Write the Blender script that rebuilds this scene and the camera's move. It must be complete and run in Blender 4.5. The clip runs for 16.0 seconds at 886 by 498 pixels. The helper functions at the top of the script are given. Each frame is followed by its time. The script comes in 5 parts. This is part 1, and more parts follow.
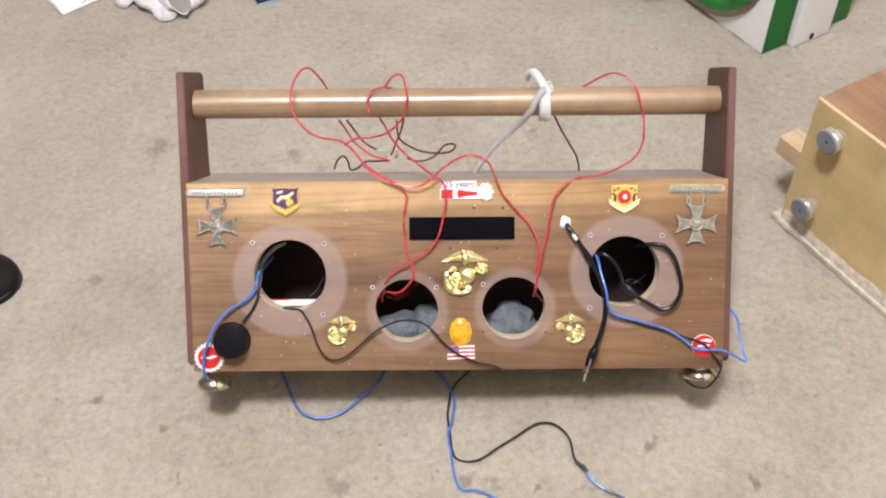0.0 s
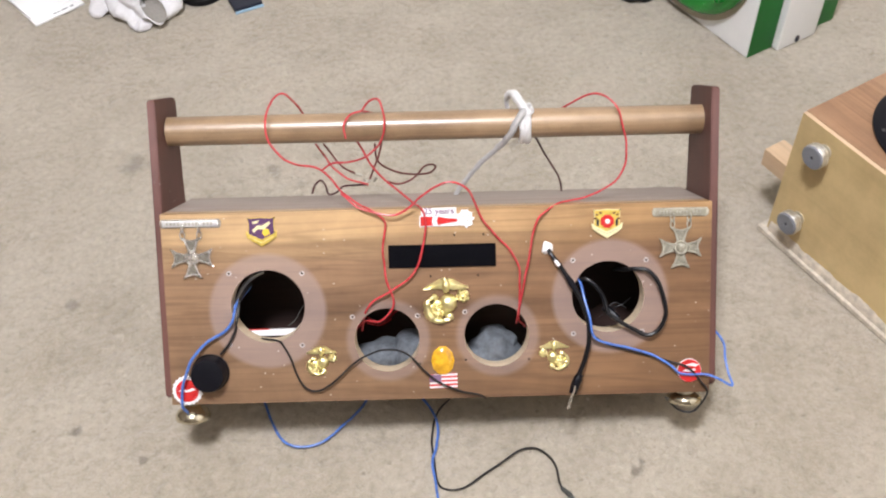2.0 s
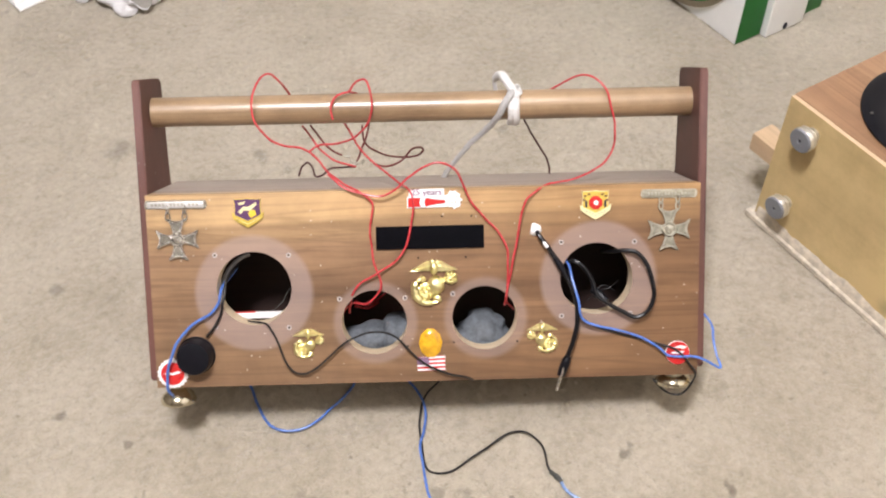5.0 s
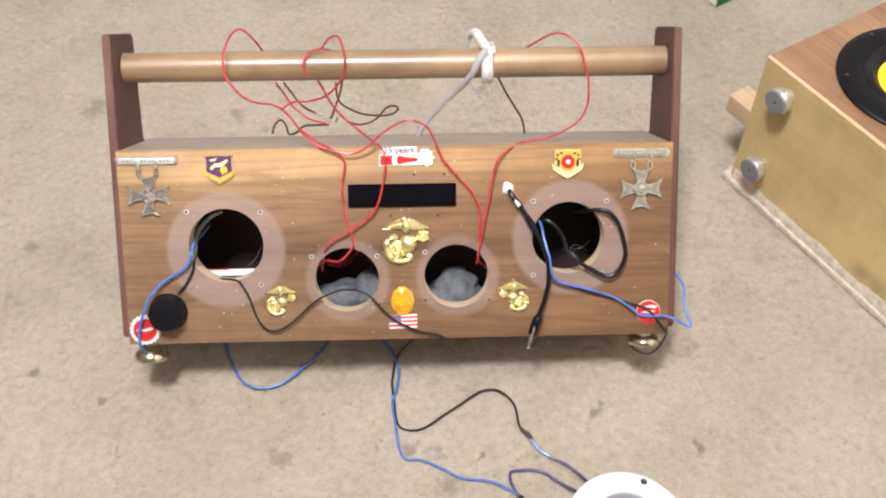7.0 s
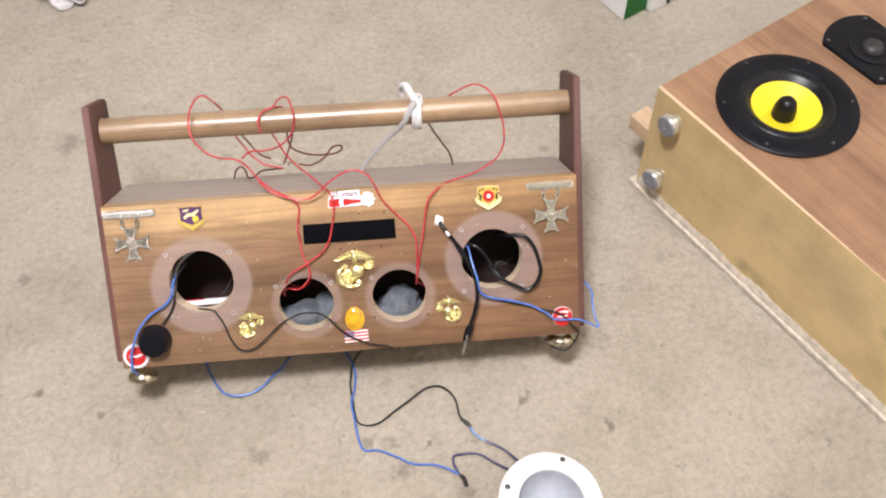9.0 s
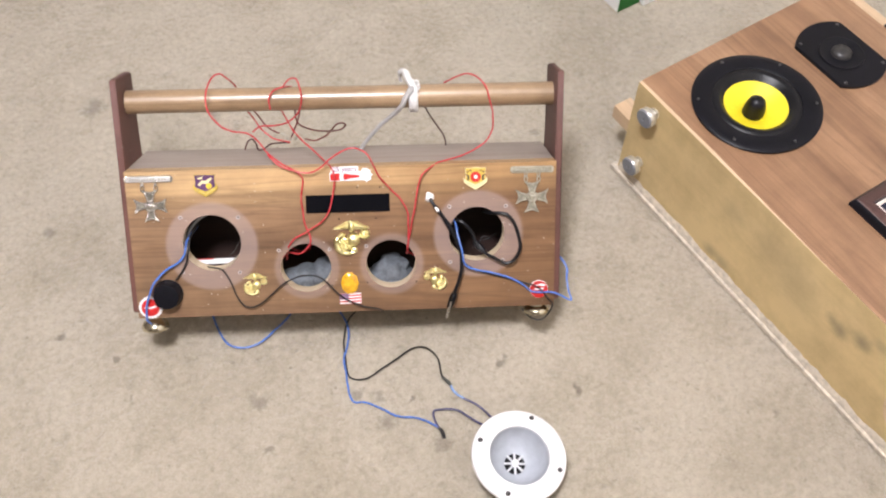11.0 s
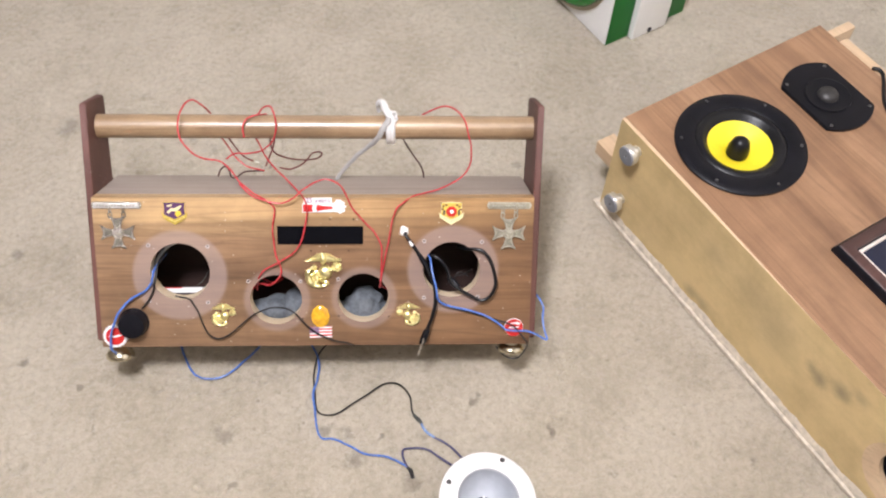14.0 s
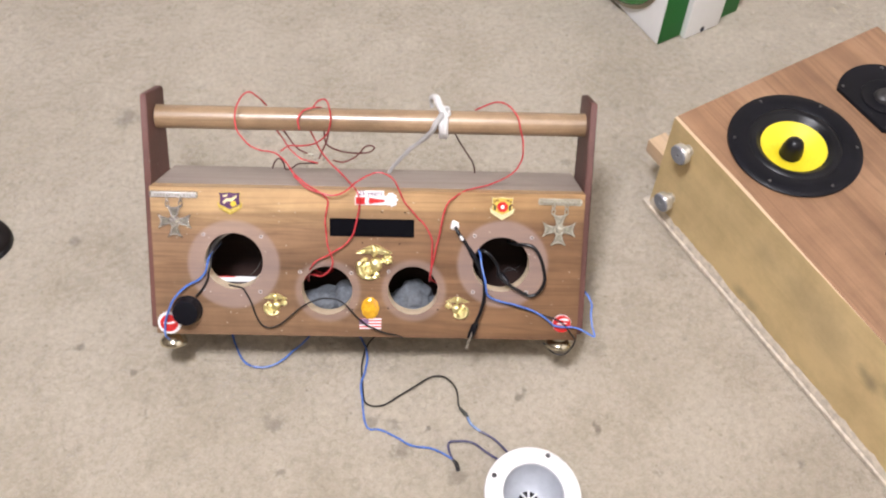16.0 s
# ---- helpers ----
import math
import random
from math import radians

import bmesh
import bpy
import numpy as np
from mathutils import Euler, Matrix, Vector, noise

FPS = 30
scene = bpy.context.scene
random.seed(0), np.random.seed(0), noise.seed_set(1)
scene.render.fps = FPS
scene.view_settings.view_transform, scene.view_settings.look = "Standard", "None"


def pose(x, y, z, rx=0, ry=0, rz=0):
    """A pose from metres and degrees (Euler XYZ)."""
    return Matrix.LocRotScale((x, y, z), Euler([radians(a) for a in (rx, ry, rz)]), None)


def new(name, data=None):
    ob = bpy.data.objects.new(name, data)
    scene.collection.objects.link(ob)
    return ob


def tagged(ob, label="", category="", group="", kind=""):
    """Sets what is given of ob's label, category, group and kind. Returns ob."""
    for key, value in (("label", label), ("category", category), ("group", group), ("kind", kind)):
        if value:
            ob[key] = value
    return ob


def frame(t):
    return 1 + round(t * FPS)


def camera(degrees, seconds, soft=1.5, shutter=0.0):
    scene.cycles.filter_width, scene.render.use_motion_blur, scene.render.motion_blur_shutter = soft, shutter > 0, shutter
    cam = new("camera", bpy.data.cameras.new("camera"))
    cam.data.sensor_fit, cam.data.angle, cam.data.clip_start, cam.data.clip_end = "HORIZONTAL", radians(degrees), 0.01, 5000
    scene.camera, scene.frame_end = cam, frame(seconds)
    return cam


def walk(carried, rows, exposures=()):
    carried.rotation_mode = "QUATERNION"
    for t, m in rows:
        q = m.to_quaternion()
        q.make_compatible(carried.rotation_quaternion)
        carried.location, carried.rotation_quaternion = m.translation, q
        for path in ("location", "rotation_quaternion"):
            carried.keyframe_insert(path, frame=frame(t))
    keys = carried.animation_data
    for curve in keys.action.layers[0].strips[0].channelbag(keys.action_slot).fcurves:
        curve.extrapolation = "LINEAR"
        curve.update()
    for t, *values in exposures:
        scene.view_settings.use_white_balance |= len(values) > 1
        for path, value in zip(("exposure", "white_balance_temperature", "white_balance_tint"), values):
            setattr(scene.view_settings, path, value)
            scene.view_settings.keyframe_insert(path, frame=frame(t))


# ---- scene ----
cam = camera(48.80, 16.0, soft=2.1)
PATH = [
    (0, 0.0289, -0.6102, 0.9387, 42.38, -2.20, 3.27),
    (0.5, 0.0326, -0.6040, 0.9375, 42.05, -1.67, 2.63),
    (1, 0.0290, -0.5926, 0.9407, 42.19, -1.59, 2.23),
    (1.5, 0.0312, -0.5777, 0.9505, 41.64, -2.77, 3.05),
    (2, 0.0402, -0.5611, 0.9572, 41.20, -2.65, 2.61),
    (2.5, 0.0427, -0.5488, 0.9587, 41.13, -2.63, 1.99),
    (3, 0.0375, -0.5396, 0.9645, 41.51, -2.65, 1.77),
    (3.2, 0.0347, -0.5333, 0.9675, 41.50, -2.69, 1.53),
    (5.3, 0.0427, -0.5710, 0.9405, 40.68, -1.56, 1.33),
    (5.5, 0.0449, -0.5690, 0.9400, 40.06, -1.38, 1.15),
    (6, 0.0486, -0.5740, 0.9346, 39.15, -0.97, 0.93),
    (6.5, 0.0547, -0.5769, 0.9310, 38.74, -0.67, 0.58),
    (7, 0.0592, -0.5764, 0.9371, 39.05, -0.89, 0.79),
    (7.5, 0.0593, -0.5791, 0.9370, 39.04, -1.35, 1.26),
    (8, 0.0597, -0.6135, 1.0123, 38.70, -0.81, 2.28),
    (8.5, 0.0813, -0.6157, 1.0623, 37.08, -0.91, -0.96),
    (8.7, 0.0805, -0.6090, 1.0932, 36.09, -1.20, -2.85),
    (10.8, 0.1044, -0.6687, 1.2517, 34.48, 1.56, -2.52),
    (11, 0.1035, -0.6709, 1.2406, 33.52, 1.25, -2.43),
    (11.5, 0.1329, -0.6601, 1.2313, 33.68, 3.15, -1.45),
    (12, 0.1270, -0.6491, 1.2265, 33.91, 2.72, -1.95),
    (12.5, 0.1321, -0.6458, 1.2314, 34.66, 3.74, -3.70),
    (13, 0.1251, -0.6507, 1.2330, 35.20, 3.87, -3.64),
    (13.5, 0.1267, -0.6436, 1.2291, 34.95, 4.13, -3.44),
    (14, 0.1305, -0.6380, 1.2297, 34.66, 3.25, -2.95),
    (14.5, 0.1328, -0.6384, 1.2303, 33.38, 1.08, 0.09),
    (15, 0.1296, -0.6504, 1.2338, 33.51, 1.39, -0.97),
    (15.5, 0.1238, -0.6589, 1.2430, 34.19, 1.48, -0.36),
    (16, 0.1166, -0.6477, 1.2337, 34.49, 1.11, 1.12),
]
walk(cam, [(t, pose(x, y, z, tilt, 0, yaw) @ pose(0, 0, 0, 0, 0, roll)) for t, x, y, z, tilt, roll, yaw in PATH],
     [(0.0, -0.07, 6550, 10), (1.5, -0.07, 6500, 10), (3.0, -0.13, 6400, 10), (5.5, -0.01, 6800, 11), (7.0, 0.0, 6800, 11), (8.5, 0.0, 6700, 12), (11.0, -0.04, 6600, 12), (14.0, -0.04, 6550, 12), (16.0, -0.07, 6550, 13)])

# ---- light: one ceiling lamp and the bounce of added, unseen walls and ceiling ----
world = bpy.data.worlds.new("room_dusk")
scene.world = world
world.use_nodes = True
world.node_tree.nodes["Background"].inputs[0].default_value = (1.0, 0.95, 0.88, 1)
world.node_tree.nodes["Background"].inputs[1].default_value = 0.02
lamp_data = bpy.data.lights.new("ceiling_bulb", "POINT")
lamp_data.shadow_soft_size, lamp_data.energy, lamp_data.color = 0.16, 198, (0.935, 0.935, 1.0)
lamp = new("ceiling_bulb", lamp_data)
lamp.location = (-0.14, -0.50, 2.20)
scene.view_settings.exposure = 0.0


# ---- materials ----
def material(name):
    m = bpy.data.materials.new(name)
    m.use_nodes = True
    return m, m.node_tree.nodes, m.node_tree.links, m.node_tree.nodes["Principled BSDF"]


def node(nodes, kind, **values):
    n = nodes.new(kind)
    for key, value in values.items():
        if key in n.inputs:
            n.inputs[key].default_value = value
    return n


def ramp(nodes, stops):
    n = nodes.new("ShaderNodeValToRGB")
    while len(n.color_ramp.elements) < len(stops):
        n.color_ramp.elements.new(0.5)
    for e, (p, c) in zip(n.color_ramp.elements, stops):
        e.position, e.color = p, (*c, 1)
    return n


def mixer(nodes, links, fac, a, b, mode="MIX"):
    n = nodes.new("ShaderNodeMix")
    n.data_type, n.blend_type = "RGBA", mode
    for socket, value in ((n.inputs[0], fac), (n.inputs[6], a), (n.inputs[7], b)):
        if isinstance(value, (int, float)):
            socket.default_value = value
        elif isinstance(value, tuple):
            socket.default_value = (*value, 1)
        else:
            links.new(value, socket)
    return n.outputs[2]


def math_node(nodes, links, op, a, b=0.0, clamp=False):
    n = nodes.new("ShaderNodeMath")
    n.operation, n.use_clamp = op, clamp
    for socket, value in ((n.inputs[0], a), (n.inputs[1], b)):
        if isinstance(value, (int, float)):
            socket.default_value = value
        else:
            links.new(value, socket)
    return n.outputs[0]


def plain(name, color, rough=0.5, metal=0.0, vary=0.12, scale=60.0, bump=0.05, coat=0.0, gloss=0.5):
    """Paint, plastic or metal with fine mottling and a little relief."""
    m, nodes, links, b = material(name)
    tex = nodes.new("ShaderNodeTexCoord")
    big = node(nodes, "ShaderNodeTexNoise", Scale=scale, Detail=6.0, Roughness=0.65)
    fine = node(nodes, "ShaderNodeTexNoise", Scale=scale * 9, Detail=3.0)
    links.new(tex.outputs["Object"], big.inputs["Vector"])
    links.new(tex.outputs["Object"], fine.inputs["Vector"])
    dark = tuple(c * (1 - vary) for c in color)
    light = tuple(min(1, c * (1 + vary)) for c in color)
    r = ramp(nodes, ((0.3, dark), (0.7, light)))
    links.new(big.outputs["Fac"], r.inputs["Fac"])
    links.new(r.outputs["Color"], b.inputs["Base Color"])
    rr = nodes.new("ShaderNodeMapRange")
    rr.inputs["To Min"].default_value, rr.inputs["To Max"].default_value = max(0.03, rough - 0.1), min(1, rough + 0.1)
    links.new(big.outputs["Fac"], rr.inputs["Value"])
    links.new(rr.outputs["Result"], b.inputs["Roughness"])
    b.inputs["Metallic"].default_value = metal
    b.inputs["Specular IOR Level"].default_value = gloss
    b.inputs["Coat Weight"].default_value = coat
    bp = node(nodes, "ShaderNodeBump", Strength=bump, Distance=0.002)
    links.new(fine.outputs["Fac"], bp.inputs["Height"])
    links.new(bp.outputs["Normal"], b.inputs["Normal"])
    return m


def wood(name, dark, mid, light, axis=0, grain=1.0, rough=0.45, rings=(), sap=None, dirt=0.25, coat=0.0, specks=0.0, streaks=0.0, smudges=(), pore=0.30, x_tint=None, sheen=0.2):
    """Straight-grained wood whose grain runs along one axis of the object.
    rings: faded discs (x, z, inner, outer); sap: (height, softness, colour) of a pale sapwood band along the top."""
    m, nodes, links, b = material(name)
    tex = nodes.new("ShaderNodeTexCoord")
    stretch = [17.0, 17.0, 17.0]
    stretch[axis] = 1.5
    mp = nodes.new("ShaderNodeMapping")
    mp.inputs["Scale"].default_value = [s * grain for s in stretch]
    links.new(tex.outputs["Object"], mp.inputs["Vector"])
    bands = node(nodes, "ShaderNodeTexNoise", Scale=1.0, Detail=5.0, Roughness=0.55, Distortion=0.6)
    links.new(mp.outputs["Vector"], bands.inputs["Vector"])
    stretch = [240.0, 240.0, 240.0]
    stretch[axis] = 5.0
    mp2 = nodes.new("ShaderNodeMapping")
    mp2.inputs["Scale"].default_value = [s * grain for s in stretch]
    links.new(tex.outputs["Object"], mp2.inputs["Vector"])
    pores = node(nodes, "ShaderNodeTexNoise", Scale=1.0, Detail=4.0, Roughness=0.7)
    links.new(mp2.outputs["Vector"], pores.inputs["Vector"])
    col = ramp(nodes, ((0.28, dark), (0.5, mid), (0.72, light)))
    links.new(bands.outputs["Fac"], col.inputs["Fac"])
    out = col.outputs["Color"]
    if sap:
        xyz = nodes.new("ShaderNodeSeparateXYZ")
        links.new(tex.outputs["Object"], xyz.inputs[0])
        wob = node(nodes, "ShaderNodeTexNoise", Scale=7.0, Detail=3.0)
        links.new(tex.outputs["Object"], wob.inputs["Vector"])
        h = math_node(nodes, links, "MULTIPLY_ADD", wob.outputs["Fac"], 0.016)
        h.node.inputs[2].default_value = -0.008
        lean = math_node(nodes, links, "MULTIPLY", xyz.outputs["X"], -0.027)
        z = math_node(nodes, links, "ADD", math_node(nodes, links, "ADD", xyz.outputs["Z"], lean), h)
        band = nodes.new("ShaderNodeMapRange")
        band.inputs["From Min"].default_value, band.inputs["From Max"].default_value = sap[0] - sap[1], sap[0] + sap[1]
        links.new(z, band.inputs["Value"])
        pale = mixer(nodes, links, 0.80, out, sap[2])
        half_pale = mixer(nodes, links, 0.36, out, sap[2])
        edge_band = nodes.new("ShaderNodeMapRange")
        edge_band.inputs["From Min"].default_value, edge_band.inputs["From Max"].default_value = sap[0] - 0.027, sap[0] - 0.012
        links.new(z, edge_band.inputs["Value"])
        out = mixer(nodes, links, edge_band.outputs["Result"], out, half_pale)
        out = mixer(nodes, links, band.outputs["Result"], out, pale)
    if streaks:
        stretch = [34.0, 34.0, 34.0]
        stretch[axis] = 2.0
        mp3 = nodes.new("ShaderNodeMapping")
        mp3.inputs["Scale"].default_value = [s * grain for s in stretch]
        links.new(tex.outputs["Object"], mp3.inputs["Vector"])
        vein = node(nodes, "ShaderNodeTexNoise", Scale=1.0, Detail=3.0, Roughness=0.5, Distortion=1.2)
        links.new(mp3.outputs["Vector"], vein.inputs["Vector"])
        thin = ramp(nodes, ((0.44, (1, 1, 1)), (0.50, (0.40, 0.33, 0.30)), (0.55, (0.95, 0.93, 0.92))))
        links.new(vein.outputs["Fac"], thin.inputs["Fac"])
        out = mixer(nodes, links, streaks, out, thin.outputs["Color"], "MULTIPLY")
    line = ramp(nodes, ((0.33, (0.45, 0.42, 0.40)), (0.52, (1, 1, 1))))
    links.new(pores.outputs["Fac"], line.inputs["Fac"])
    out = mixer(nodes, links, pore, out, line.outputs["Color"], "MULTIPLY")
    if dirt:
        spot = node(nodes, "ShaderNodeTexNoise", Scale=9.0, Detail=5.0, Roughness=0.7)
        links.new(tex.outputs["Object"], spot.inputs["Vector"])
        worn = ramp(nodes, ((0.35, (0.62, 0.60, 0.58)), (0.6, (1, 1, 1))))
        links.new(spot.outputs["Fac"], worn.inputs["Fac"])
        out = mixer(nodes, links, dirt, out, worn.outputs["Color"], "MULTIPLY")
    # multiplies in a darker, browner tint as x grows, with a noisy edge
    if x_tint:
        xyz = nodes.new("ShaderNodeSeparateXYZ")
        links.new(tex.outputs["Object"], xyz.inputs[0])
        wave = node(nodes, "ShaderNodeTexNoise", Scale=5.0, Detail=3.0)
        links.new(mp.outputs["Vector"], wave.inputs["Vector"])
        along = math_node(nodes, links, "ADD", xyz.outputs["X"], math_node(nodes, links, "MULTIPLY", wave.outputs["Fac"], 0.25))
        tone = nodes.new("ShaderNodeMapRange")
        tone.inputs["From Min"].default_value, tone.inputs["From Max"].default_value = x_tint[0], x_tint[1]
        links.new(along, tone.inputs["Value"])
        out = mixer(nodes, links, tone.outputs["Result"], out, mixer(nodes, links, 1.0, out, x_tint[2], "MULTIPLY"))
    if rings:
        xyz = nodes.new("ShaderNodeSeparateXYZ")
        links.new(tex.outputs["Object"], xyz.inputs[0])
        for rx, rz, inner, outer, weight in rings:
            dx = math_node(nodes, links, "SUBTRACT", xyz.outputs["X"], rx)
            dz = math_node(nodes, links, "SUBTRACT", xyz.outputs["Z"], rz)
            d2 = math_node(nodes, links, "ADD", math_node(nodes, links, "MULTIPLY", dx, dx), math_node(nodes, links, "MULTIPLY", dz, dz))
            far = math_node(nodes, links, "SQRT", d2)
            edge = nodes.new("ShaderNodeMapRange")
            edge.inputs["From Min"].default_value, edge.inputs["From Max"].default_value = outer + 0.0024, outer - 0.0026
            links.new(far, edge.inputs["Value"])
            out = mixer(nodes, links, math_node(nodes, links, "MULTIPLY", edge.outputs["Result"], weight), out, (0.41, 0.325, 0.31))
    if smudges:
        xyz = nodes.new("ShaderNodeSeparateXYZ")
        links.new(tex.outputs["Object"], xyz.inputs[0])
        cloud = node(nodes, "ShaderNodeTexNoise", Scale=60.0, Detail=4.0, Roughness=0.65)
        links.new(tex.outputs["Object"], cloud.inputs["Vector"])
        shake = math_node(nodes, links, "MULTIPLY", math_node(nodes, links, "SUBTRACT", cloud.outputs["Fac"], 0.5), 0.016)
        for rx, rz, r, weight in smudges:
            dx = math_node(nodes, links, "SUBTRACT", xyz.outputs["X"], rx)
            dz = math_node(nodes, links, "SUBTRACT", xyz.outputs["Z"], rz)
            d2 = math_node(nodes, links, "ADD", math_node(nodes, links, "MULTIPLY", dx, dx), math_node(nodes, links, "MULTIPLY", dz, dz))
            far = math_node(nodes, links, "ADD", math_node(nodes, links, "SQRT", d2), shake)
            edge = nodes.new("ShaderNodeMapRange")
            edge.interpolation_type = "SMOOTHSTEP"
            edge.inputs["From Min"].default_value, edge.inputs["From Max"].default_value = r, 0.0
            edge.inputs["To Max"].default_value = weight
            links.new(far, edge.inputs["Value"])
            out = mixer(nodes, links, edge.outputs["Result"], out, (0.24, 0.19, 0.115))
    if specks:
        v = node(nodes, "ShaderNodeTexVoronoi", Scale=150.0)
        links.new(tex.outputs["Object"], v.inputs["Vector"])
        dot = nodes.new("ShaderNodeMapRange")
        tone = nodes.new("ShaderNodeSeparateColor")
        links.new(v.outputs["Color"], tone.inputs[0])
        size = math_node(nodes, links, "MULTIPLY", math_node(nodes, links, "POWER", tone.outputs[1], 2.5), 0.17)
        dot.inputs["From Max"].default_value = 0.0
        links.new(math_node(nodes, links, "ADD", size, 0.015), dot.inputs["From Min"])
        links.new(v.outputs["Distance"], dot.inputs["Value"])
        patch = node(nodes, "ShaderNodeTexNoise", Scale=16.0, Detail=2.0)
        links.new(tex.outputs["Object"], patch.inputs["Vector"])
        pick = math_node(nodes, links, "GREATER_THAN", math_node(nodes, links, "ADD", tone.outputs[0], patch.outputs["Fac"]), 1.16)
        out = mixer(nodes, links, math_node(nodes, links, "MULTIPLY", math_node(nodes, links, "MULTIPLY", dot.outputs["Result"], pick), specks), out, (0.75, 0.68, 0.58))
    links.new(out, b.inputs["Base Color"])
    rr = nodes.new("ShaderNodeMapRange")
    rr.inputs["To Min"].default_value, rr.inputs["To Max"].default_value = rough - 0.08, rough + 0.15
    links.new(bands.outputs["Fac"], rr.inputs["Value"])
    links.new(rr.outputs["Result"], b.inputs["Roughness"])
    b.inputs["Coat Weight"].default_value, b.inputs["Coat Roughness"].default_value = coat, sheen
    bp = node(nodes, "ShaderNodeBump", Strength=0.18, Distance=0.001)
    links.new(pores.outputs["Fac"], bp.inputs["Height"])
    links.new(bp.outputs["Normal"], b.inputs["Normal"])
    return m


def carpet_material(name, stains):
    m, nodes, links, b = material(name)
    tex = nodes.new("ShaderNodeTexCoord")
    pile = node(nodes, "ShaderNodeTexNoise", Scale=420.0, Detail=5.0, Roughness=0.7)
    tuft = node(nodes, "ShaderNodeTexNoise", Scale=110.0, Detail=4.0, Roughness=0.7)
    cloud = node(nodes, "ShaderNodeTexNoise", Scale=6.0, Detail=6.0, Roughness=0.62)
    grime = node(nodes, "ShaderNodeTexNoise", Scale=38.0, Detail=3.0, Roughness=0.6)
    for n in (pile, tuft, cloud, grime):
        links.new(tex.outputs["Object"], n.inputs["Vector"])
    base = ramp(nodes, ((0.30, (0.435, 0.380, 0.288)), (0.5, (0.520, 0.459, 0.357)), (0.70, (0.590, 0.528, 0.424))))
    links.new(tuft.outputs["Fac"], base.inputs["Fac"])
    wide = ramp(nodes, ((0.32, (0.80, 0.785, 0.75)), (0.58, (1.0, 1.0, 1.0))))
    links.new(cloud.outputs["Fac"], wide.inputs["Fac"])
    out = mixer(nodes, links, 1.0, base.outputs["Color"], wide.outputs["Color"], "MULTIPLY")
    fine = ramp(nodes, ((0.3, (0.80, 0.79, 0.77)), (0.55, (1, 1, 1))))
    links.new(pile.outputs["Fac"], fine.inputs["Fac"])
    out = mixer(nodes, links, 0.7, out, fine.outputs["Color"], "MULTIPLY")
    fleck = node(nodes, "ShaderNodeTexNoise", Scale=135.0, Detail=3.0, Roughness=0.6)
    tall = nodes.new("ShaderNodeMapping")
    tall.inputs["Scale"].default_value = (0.92, 1.0, 1.0)
    tall.inputs["Rotation"].default_value = (0, 0, 0.35)
    links.new(tex.outputs["Object"], tall.inputs["Vector"])
    links.new(tall.outputs["Vector"], fleck.inputs["Vector"])
    dots = ramp(nodes, ((0.63, (1, 1, 1)), (0.73, (0.44, 0.41, 0.36))))
    links.new(fleck.outputs["Fac"], dots.inputs["Fac"])
    out = mixer(nodes, links, 0.50, out, dots.outputs["Color"], "MULTIPLY")
    small = ramp(nodes, ((0.58, (1, 1, 1)), (0.76, (0.60, 0.57, 0.53))))
    links.new(grime.outputs["Fac"], small.inputs["Fac"])
    out = mixer(nodes, links, 0.5, out, small.outputs["Color"], "MULTIPLY")
    crumb = node(nodes, "ShaderNodeTexVoronoi", Scale=26.0)
    links.new(tex.outputs["Object"], crumb.inputs["Vector"])
    size = nodes.new("ShaderNodeMapRange")
    size.inputs["From Min"].default_value, size.inputs["From Max"].default_value = 0.085, 0.03
    links.new(crumb.outputs["Distance"], size.inputs["Value"])
    few = math_node(nodes, links, "GREATER_THAN", crumb.outputs["Color"], 0.72)
    out = mixer(nodes, links, math_node(nodes, links, "MULTIPLY", math_node(nodes, links, "MULTIPLY", size.outputs["Result"], few), 0.5), out, (0.12, 0.095, 0.07))
    lint = node(nodes, "ShaderNodeTexVoronoi", Scale=17.0)
    links.new(tex.outputs["Object"], lint.inputs["Vector"])
    spot = nodes.new("ShaderNodeMapRange")
    spot.inputs["From Min"].default_value, spot.inputs["From Max"].default_value = 0.05, 0.02
    links.new(lint.outputs["Distance"], spot.inputs["Value"])
    rare = math_node(nodes, links, "GREATER_THAN", lint.outputs["Color"], 0.70)
    out = mixer(nodes, links, math_node(nodes, links, "MULTIPLY", math_node(nodes, links, "MULTIPLY", spot.outputs["Result"], rare), 0.6), out, (0.82, 0.76, 0.68))
    xyz = nodes.new("ShaderNodeSeparateXYZ")
    wob = node(nodes, "ShaderNodeTexNoise", Scale=55.0, Detail=3.0)
    links.new(tex.outputs["Object"], wob.inputs["Vector"])
    links.new(tex.outputs["Object"], xyz.inputs[0])
    shake = math_node(nodes, links, "MULTIPLY", math_node(nodes, links, "SUBTRACT", wob.outputs["Fac"], 0.5), 0.035)
    total = None
    for sx, sy, r, k in stains:
        dx = math_node(nodes, links, "SUBTRACT", xyz.outputs["X"], sx)
        dy = math_node(nodes, links, "SUBTRACT", xyz.outputs["Y"], sy)
        d2 = math_node(nodes, links, "ADD", math_node(nodes, links, "MULTIPLY", dx, dx), math_node(nodes, links, "MULTIPLY", dy, dy))
        far = math_node(nodes, links, "ADD", math_node(nodes, links, "SQRT", d2), shake)
        edge = nodes.new("ShaderNodeMapRange")
        edge.interpolation_type = "SMOOTHSTEP"
        edge.inputs["From Min"].default_value, edge.inputs["From Max"].default_value = r, r * 0.15
        edge.inputs["To Max"].default_value = k
        links.new(far, edge.inputs["Value"])
        total = edge.outputs["Result"] if total is None else math_node(nodes, links, "MAXIMUM", total, edge.outputs["Result"])
